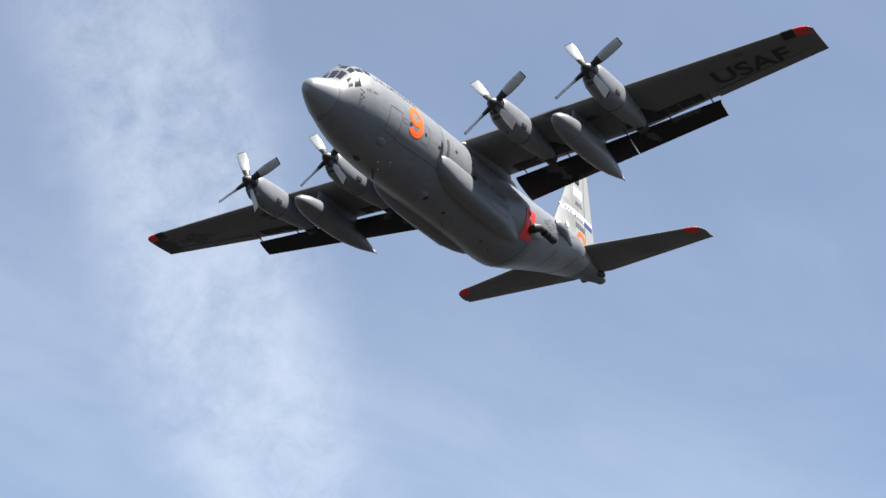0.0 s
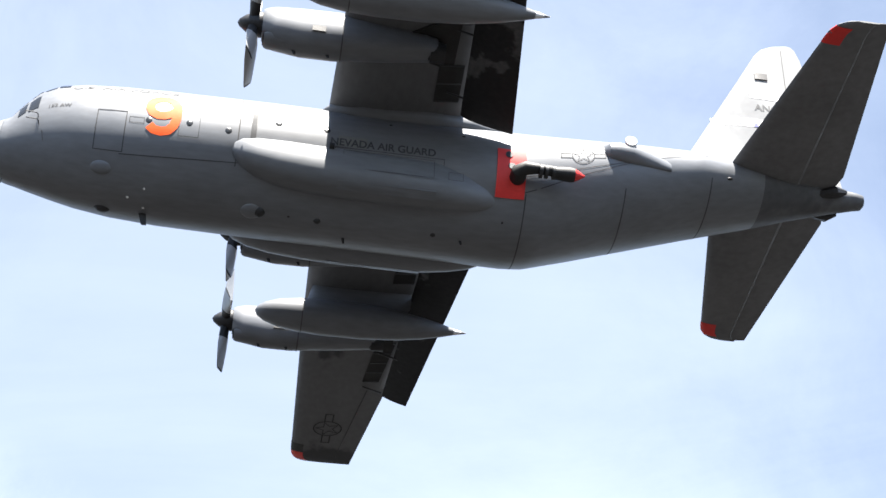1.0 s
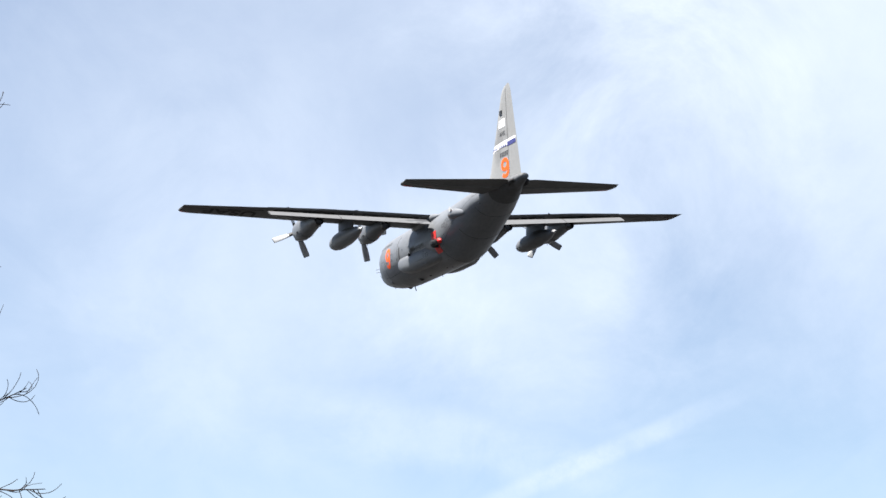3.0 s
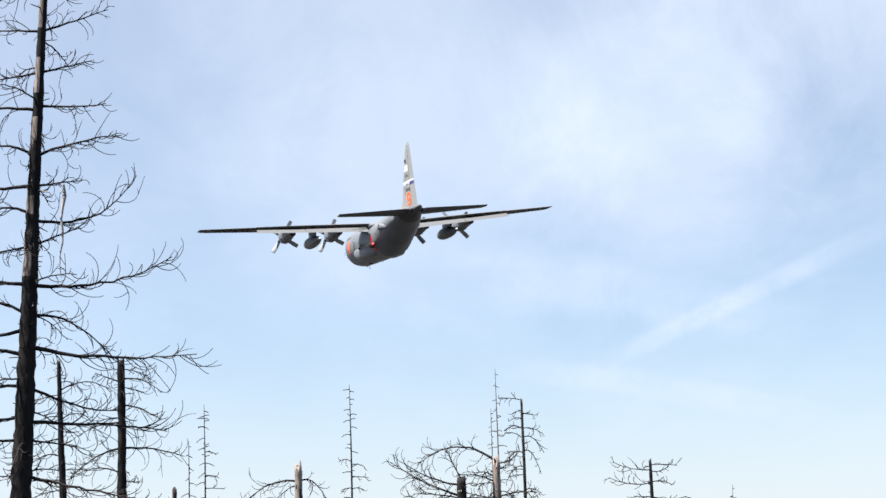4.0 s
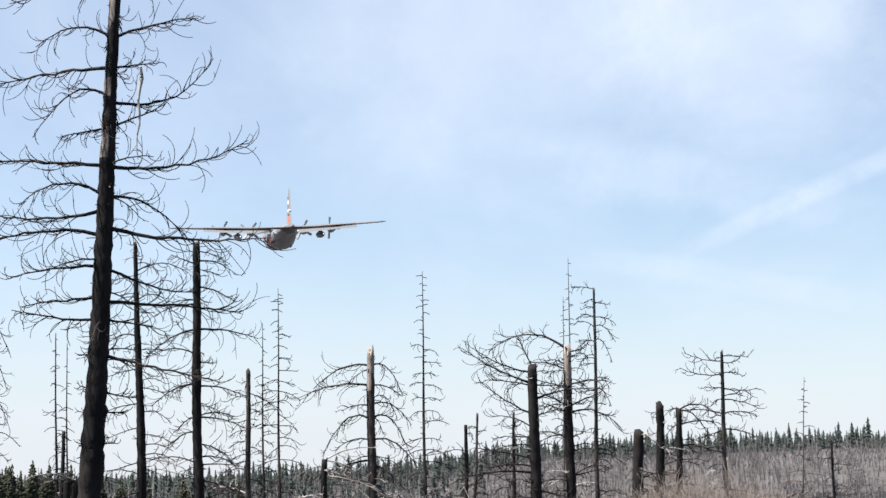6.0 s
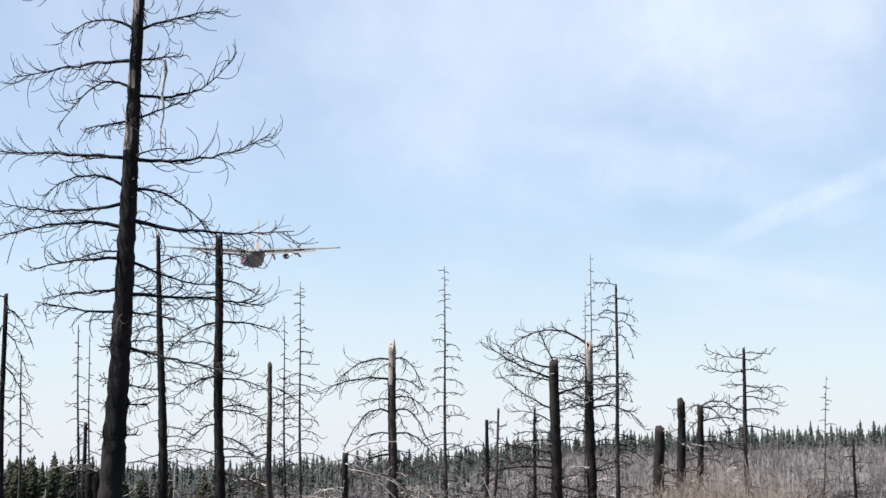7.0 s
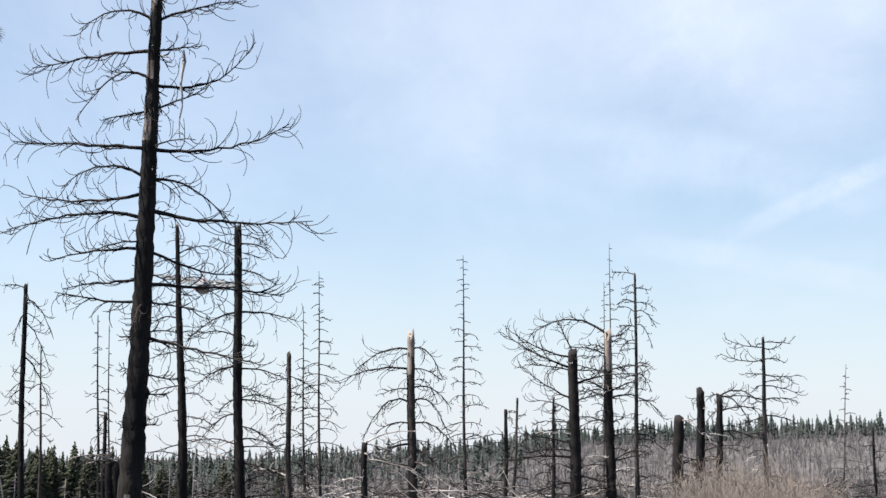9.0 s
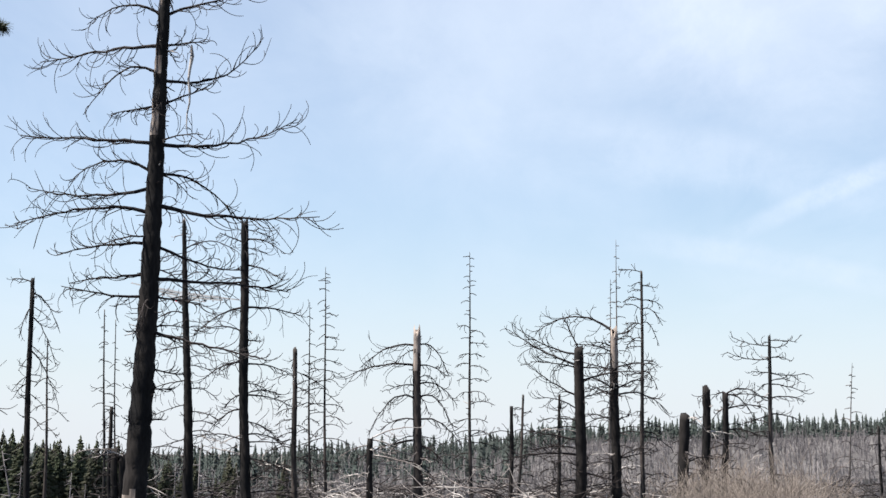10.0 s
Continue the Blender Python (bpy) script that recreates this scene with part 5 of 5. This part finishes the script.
def needle_tuft():
    """The green tip of a live bough that hangs into view."""
    rng = random.Random(5)
    w = Wood()
    c = Vector((-10.70, 43.7, 11.95))
    w.tube([c + Vector((-2.2, 0.2, 0.7)), c + Vector((-1.0, 0.1, 0.2)), c], [0.04, 0.025, 0.012], 5)
    for _ in range(420):
        a = c + Vector((-rng.random() * 0.35, 0, rng.random() * 0.05))
        d = Vector((rng.gauss(0.25, 0.6), rng.gauss(0, 0.7), rng.gauss(-0.2, 0.8))).normalized() * rng.uniform(0.15, 0.3)
        w.tube([a, a + d * 0.6, a + d + Vector((0, 0, -0.03))], [0.006, 0.005, 0.002], 3, 1)
    tagged(w.make("pine_bough", [BROWN, NEEDLE]), "green needle tuft at the tip of a pine bough", "branch")


needle_tuft()


# ---- scrub, far woods ----
def free_spot(rng, near, far, left, right):
    y = math.sqrt(rng.uniform(near**2, far**2))
    return rng.uniform(left, right) * y, y


def dry_shrubs():
    rng = random.Random(91)
    w = Wood()
    for _ in range(90):
        y = rng.uniform(34, 50)
        x = y * rng.uniform(0.125, 0.215)
        z = ground_z(x, y)
        tall = float(np.interp(x / y, [0.125, 0.15, 0.19, 0.215], [1.2, 1.75, 1.8, 1.1])) + rng.gauss(0, 0.15) - (y - 40) * 0.0
        for _ in range(9):
            p = Vector((x + rng.gauss(0, 0.2), y + rng.gauss(0, 0.2), z))
            way = Vector((rng.gauss(0, 0.35), rng.gauss(0, 0.3), 1)).normalized()
            path, step = [p], tall * rng.uniform(0.7, 1.15) / 6
            for _ in range(6):
                way = (way + Vector((rng.gauss(0, 0.16), rng.gauss(0, 0.16), 0.02))).normalized()
                p = p + way * step
                path.append(p)
            w.tube(path, [0.012, 0.011, 0.009, 0.008, 0.006, 0.004, 0.002], 4)
            for _ in range(4):
                j = rng.randint(2, 5)
                o = path[j]
                d = Vector((rng.gauss(0, 0.7), rng.gauss(0, 0.6), 0.8)).normalized()
                w.tube([o, o + d * step, o + d * step * 1.8 + Vector((0, 0, 0.05))], [0.006, 0.004, 0.002], 3)
    tagged(w.make("dry_shrubs", SHRUB), "pale leafless shrubs of fine dry twigs", "shrub", kind="stuff")


def dead_brush():
    """Fallen tops, bleached limbs and dead saplings between the burnt stems."""
    rng = random.Random(97)
    for material, count, west, thick, label in ((BLEACHED, 42, -0.07, 0.75, "bleached dead limbs and saplings among the stems"), (GREYWOOD, 110, -0.12, 0.75, "grey dead brush among the stems"), (TWIG, 70, -0.2, 0.9, "charred dead brush among the stems")):
        w = Wood()
        for _ in range(count):
            y = rng.uniform(56, 105)
            x = y * rng.uniform(west, 0.25)
            z = ground_z(x, y)
            h = 1.6 + (y - 56) * 0.028 + rng.uniform(-0.5, 0.6)
            p = Vector((x, y, z))
            way = Vector((rng.gauss(0, 0.35), rng.gauss(0, 0.2), 1)).normalized()
            path = [p]
            for _ in range(8):
                way = (way + Vector((rng.gauss(0, 0.14), rng.gauss(0, 0.1), 0))).normalized()
                p = p + way * h / 8
                path.append(p)
            w.tube(path, [0.035 * (1 - k / 10) for k in range(9)], 5)
            for _ in range(11):
                j = rng.randint(2, 7)
                o = path[j]
                s = rng.choice((-1, 1))
                d = Vector((s * rng.uniform(0.5, 1), rng.gauss(0, 0.5), rng.uniform(-0.1, 0.6))).normalized()
                bend, step, tw = rng.uniform(-0.3, 0.12), rng.uniform(0.1, 0.3), [o]
                for _ in range(6):
                    d = (d + Vector((rng.gauss(0, 0.12), rng.gauss(0, 0.12), bend))).normalized()
                    o = o + d * step
                    tw.append(o)
                w.tube(tw, [thick * r for r in (0.026, 0.024, 0.021, 0.018, 0.014, 0.009, 0.004)], 4)
        tagged(w.make("dead_brush", material), label, "brush", kind="stuff")


def far_dead_wood():
    """The grey burnt forest on the slope across the valley."""
    rng = random.Random(92)
    for near, far, count, tall in ((95, 190, 520, 3.4), (190, 360, 1900, 4.8), (360, 690, 3900, 4.4)):
        w = Wood()
        for _ in range(count):
            x, y = free_spot(rng, near, far, -0.30, 0.30)
            if -0.25 < x / y < 0.03 and rng.random() < 0.25:
                continue
            z = ground_z(x, y)
            h = tall * rng.choice((0.25, 0.4, 0.5, 0.65, 0.8, 0.95, 1.2)) * rng.uniform(0.85, 1.15)
            top = Vector((x + rng.gauss(0, 0.13) * h, y, z + h))
            r = rng.uniform(0.04, 0.085) * (1 + y / 700)
            w.tube([Vector((x, y, z - 0.2)), Vector((x, y, z)).lerp(top, 0.5), top], [r, r * 0.7, r * 0.25], 4)
            for k in range(12):
                u = rng.uniform(0.15, 0.97)
                p = Vector((x, y, z)).lerp(top, u)
                a, ln = rng.uniform(0, 6.28), h * 0.22 * (1.15 - u) * rng.uniform(0.6, 1.4) + 0.2
                e = p + Vector((math.cos(a) * ln, math.sin(a) * ln, rng.uniform(-0.5, 0.3) * ln))
                w.tube([p, e], [r * 0.5, r * 0.2], 3)
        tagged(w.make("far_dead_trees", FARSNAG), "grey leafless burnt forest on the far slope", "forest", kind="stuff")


def conifer(w, rng, x, y, z, h, tiers, which=1, whorl=9):
    """A live spruce: stem and many small drooping boughs in whorls."""
    w.tube([Vector((x, y, z - 0.3)), Vector((x, y, z + h * 0.5)), Vector((x, y, z + h))], [h * 0.016, h * 0.01, h * 0.002], 5, 0)
    spread = h * (rng.uniform(0.20, 0.32))
    for k in range(tiers):
        u = (k + rng.random() * 0.7) / tiers
        zz = z + h * (0.06 + 0.94 * u)
        ln = spread * (1 - u) ** 0.85 * rng.choice((0.6, 0.8, 0.95, 1.1, 1.2)) + h * 0.012
        n = whorl if u < 0.8 else 5
        a0 = rng.uniform(0, 6.28)
        for j in range(n):
            if rng.random() < 0.12:
                continue
            a = a0 + 6.283 * j / n + rng.gauss(0, 0.35)
            d = Vector((math.cos(a), math.sin(a), 0))
            side = Vector((-d.y, d.x, 0))
            l2 = ln * rng.uniform(0.5, 1.15)
            b = Vector((x, y, zz + h * rng.gauss(0, 0.012)))
            base = len(w.verts)
            dr = rng.uniform(-0.05, 0.4) * l2
            wd = l2 * rng.uniform(0.26, 0.44) * 9 / whorl
            w.verts += [b + Vector((0, 0, h * 0.03)), b + d * l2 * 0.55 + side * wd + Vector((0, 0, -dr * 0.5)), b + d * l2 + Vector((0, 0, -dr)), b + d * l2 * 0.55 - side * wd + Vector((0, 0, -dr * 0.5)), b + d * l2 * 0.5 + Vector((0, 0, -dr * 0.9 - h * 0.02))]
            w.faces += [(base, base + 1, base + 2), (base, base + 2, base + 3), (base, base + 4, base + 1), (base + 1, base + 4, base + 2), (base + 2, base + 4, base + 3), (base + 3, base + 4, base)]
            w.index += [which] * 6


def far_fir(w, rng, x, y, z, h):
    """A fir across the valley: a stem and ragged skirts of boughs, each over the next."""
    w.tube([Vector((x, y, z - 0.3)), Vector((x, y, z + h))], [h * 0.014, h * 0.003], 4, 0)
    spread, tiers, n = h * rng.uniform(0.11, 0.19), 13, 9
    bare, lean = rng.choice((0.04, 0.08, 0.2, 0.32)), rng.gauss(0, 0.015) * h
    for k in range(tiers):
        u = (k + rng.uniform(0, 0.6)) / tiers
        top = z + h * min(bare + (1 - bare) * (u + 0.13), 1.0)
        low = z + h * (bare + (1 - bare) * u)
        r = spread * (1 - u) ** 0.8 * rng.uniform(0.7, 1.2) + h * 0.008
        base, a0 = len(w.verts), rng.uniform(0, 6.28)
        w.verts.append(Vector((x + lean * u, y, top)))
        for j in range(n):
            a, q = a0 + 6.283 * j / n + rng.gauss(0, 0.15), r * rng.uniform(0.45, 1.25)
            w.verts.append(Vector((x + lean * u + q * math.cos(a), y + q * math.sin(a), low + h * rng.gauss(0, 0.018))))
        for j in range(n):
            w.faces.append((base, base + 1 + j, base + 1 + (j + 1) % n))
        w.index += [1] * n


def live_conifers():
    rng = random.Random(93)
    # the nearer ones on the left, each a tree
    for k in range(96):
        y = rng.uniform(130, 270)
        q = rng.uniform(-0.255, -0.165) if k % 2 else rng.uniform(-0.18, -0.065)
        x = y * q
        # the tops keep to one line, higher in the west
        h = y * (float(np.interp(q, [-0.25, -0.19, -0.165, -0.065], [0.004, 0.001, -0.006, -0.017])) + rng.gauss(0, 0.0045)) + 1.7 - ground_z(x, y)
        h = max(h, 2.5)
        tree = tagged(new("conifer"), "dark green young spruce on the slope", "tree", "live conifers")
        z = ground_z(x, y)
        w = Wood()
        conifer(w, rng, x, y, z, h, 52, whorl=14)
        t = Wood()
        t.tube([Vector((x, y, z - 0.3)), Vector((x, y, z + h * 0.98))], [h * 0.017, h * 0.003], 6)
        t.make("stem", BROWN, tree)
        w.make("crown", [BROWN, NEEDLE], tree)
    # woods on the ridge and in the valley
    for near, far, count, lo, hi, a, b in ((330, 640, 330, 4, 7.2, -0.13, 0.05), (640, 900, 1900, 5, 9.5, -0.30, 0.30), (740, 920, 900, 5, 9.5, 0.02, 0.27), (900, 1300, 700, 6, 10, -0.30, 0.30), (280, 420, 170, 4, 7, -0.27, -0.06)):
        w = Wood()
        for _ in range(count):
            x, y = free_spot(rng, near, far, a, b)
            if 640 <= y < 900 and x / y > 0.07 and y < 770 and rng.random() < 0.93:
                continue
            far_fir(w, rng, x, y, ground_z(x, y), rng.uniform(lo, hi) * (1.35 if rng.random() < 0.12 else rng.uniform(0.7, 1)))
        tagged(w.make("far_conifers", [FARSNAG, HAZENEEDLE]), "dark green spruce woods on the far ridge, haze in their colour", "forest", kind="stuff")


dry_shrubs()
dead_brush()
far_dead_wood()
live_conifers()


# ---- what moves ----
def flight(t):
    """The aircraft's pose: a nearly straight low pass."""
    s = (t - 3) / 3
    p = Vector((19.574, 132.807, 37.609)) + Vector((-37.071, 195.643, 1.699)) * s + Vector((-2.953, 3.877, 7.047)) * s**2 + Vector((-1.000, 5.107, -1.762)) * s**3
    yaw, pitch, roll = (a + b * s + c * s**2 + d * s**3 for a, b, c, d in ((102.423, 2.293, -3.045, 0.341), (3.521, 2.833, -0.354, 0.327), (-4.711, -2.538, 5.106, -0.685)))
    m = Matrix.Rotation(radians(yaw), 4, "Z") @ Matrix.Rotation(radians(-pitch), 4, "Y") @ Matrix.Rotation(radians(roll), 4, "X")
    return Matrix.Translation(p + EYE) @ m


# blade angle, modulo a quarter turn, every half second
PHASES = (
    (30, 13, 18, 73, 15, 40, 70, 2, 35, 55, 80, 3, 30),
    (35, 15, 20, 46, 35, 60, 80, 85, 31, 53, 80, 15, 40),
    (33, 12, 10, 61, 3, 30, 50, 4, 52, 74, 87, 2, 30),
    (19, 10, 82, 18, 67, 5, 30, 5, 49, 85, 37, 69, 5),
)


def motions():
    walk(aircraft, [(k * 0.1, flight(k * 0.1)) for k in range(101)])
    for prop, phases in zip(propellers, PHASES):
        total, rows = phases[0], []
        turns = [total]
        for k in range(1, 21):
            want = phases[k] if k < len(phases) else (turns[-1] + 20) % 90
            step = (want - turns[-1]) % 90 + 270
            turns.append(turns[-1] + step)
        for k in range(101):
            i, u = divmod(k, 5)
            a = turns[i] if i >= 20 else turns[i] + (turns[i + 1] - turns[i]) * u / 5
            rows.append((k * 0.1, Matrix.Translation(prop.location.copy()) @ Matrix.Rotation(radians(a), 4, "X")))
        walk(prop, rows)


motions()
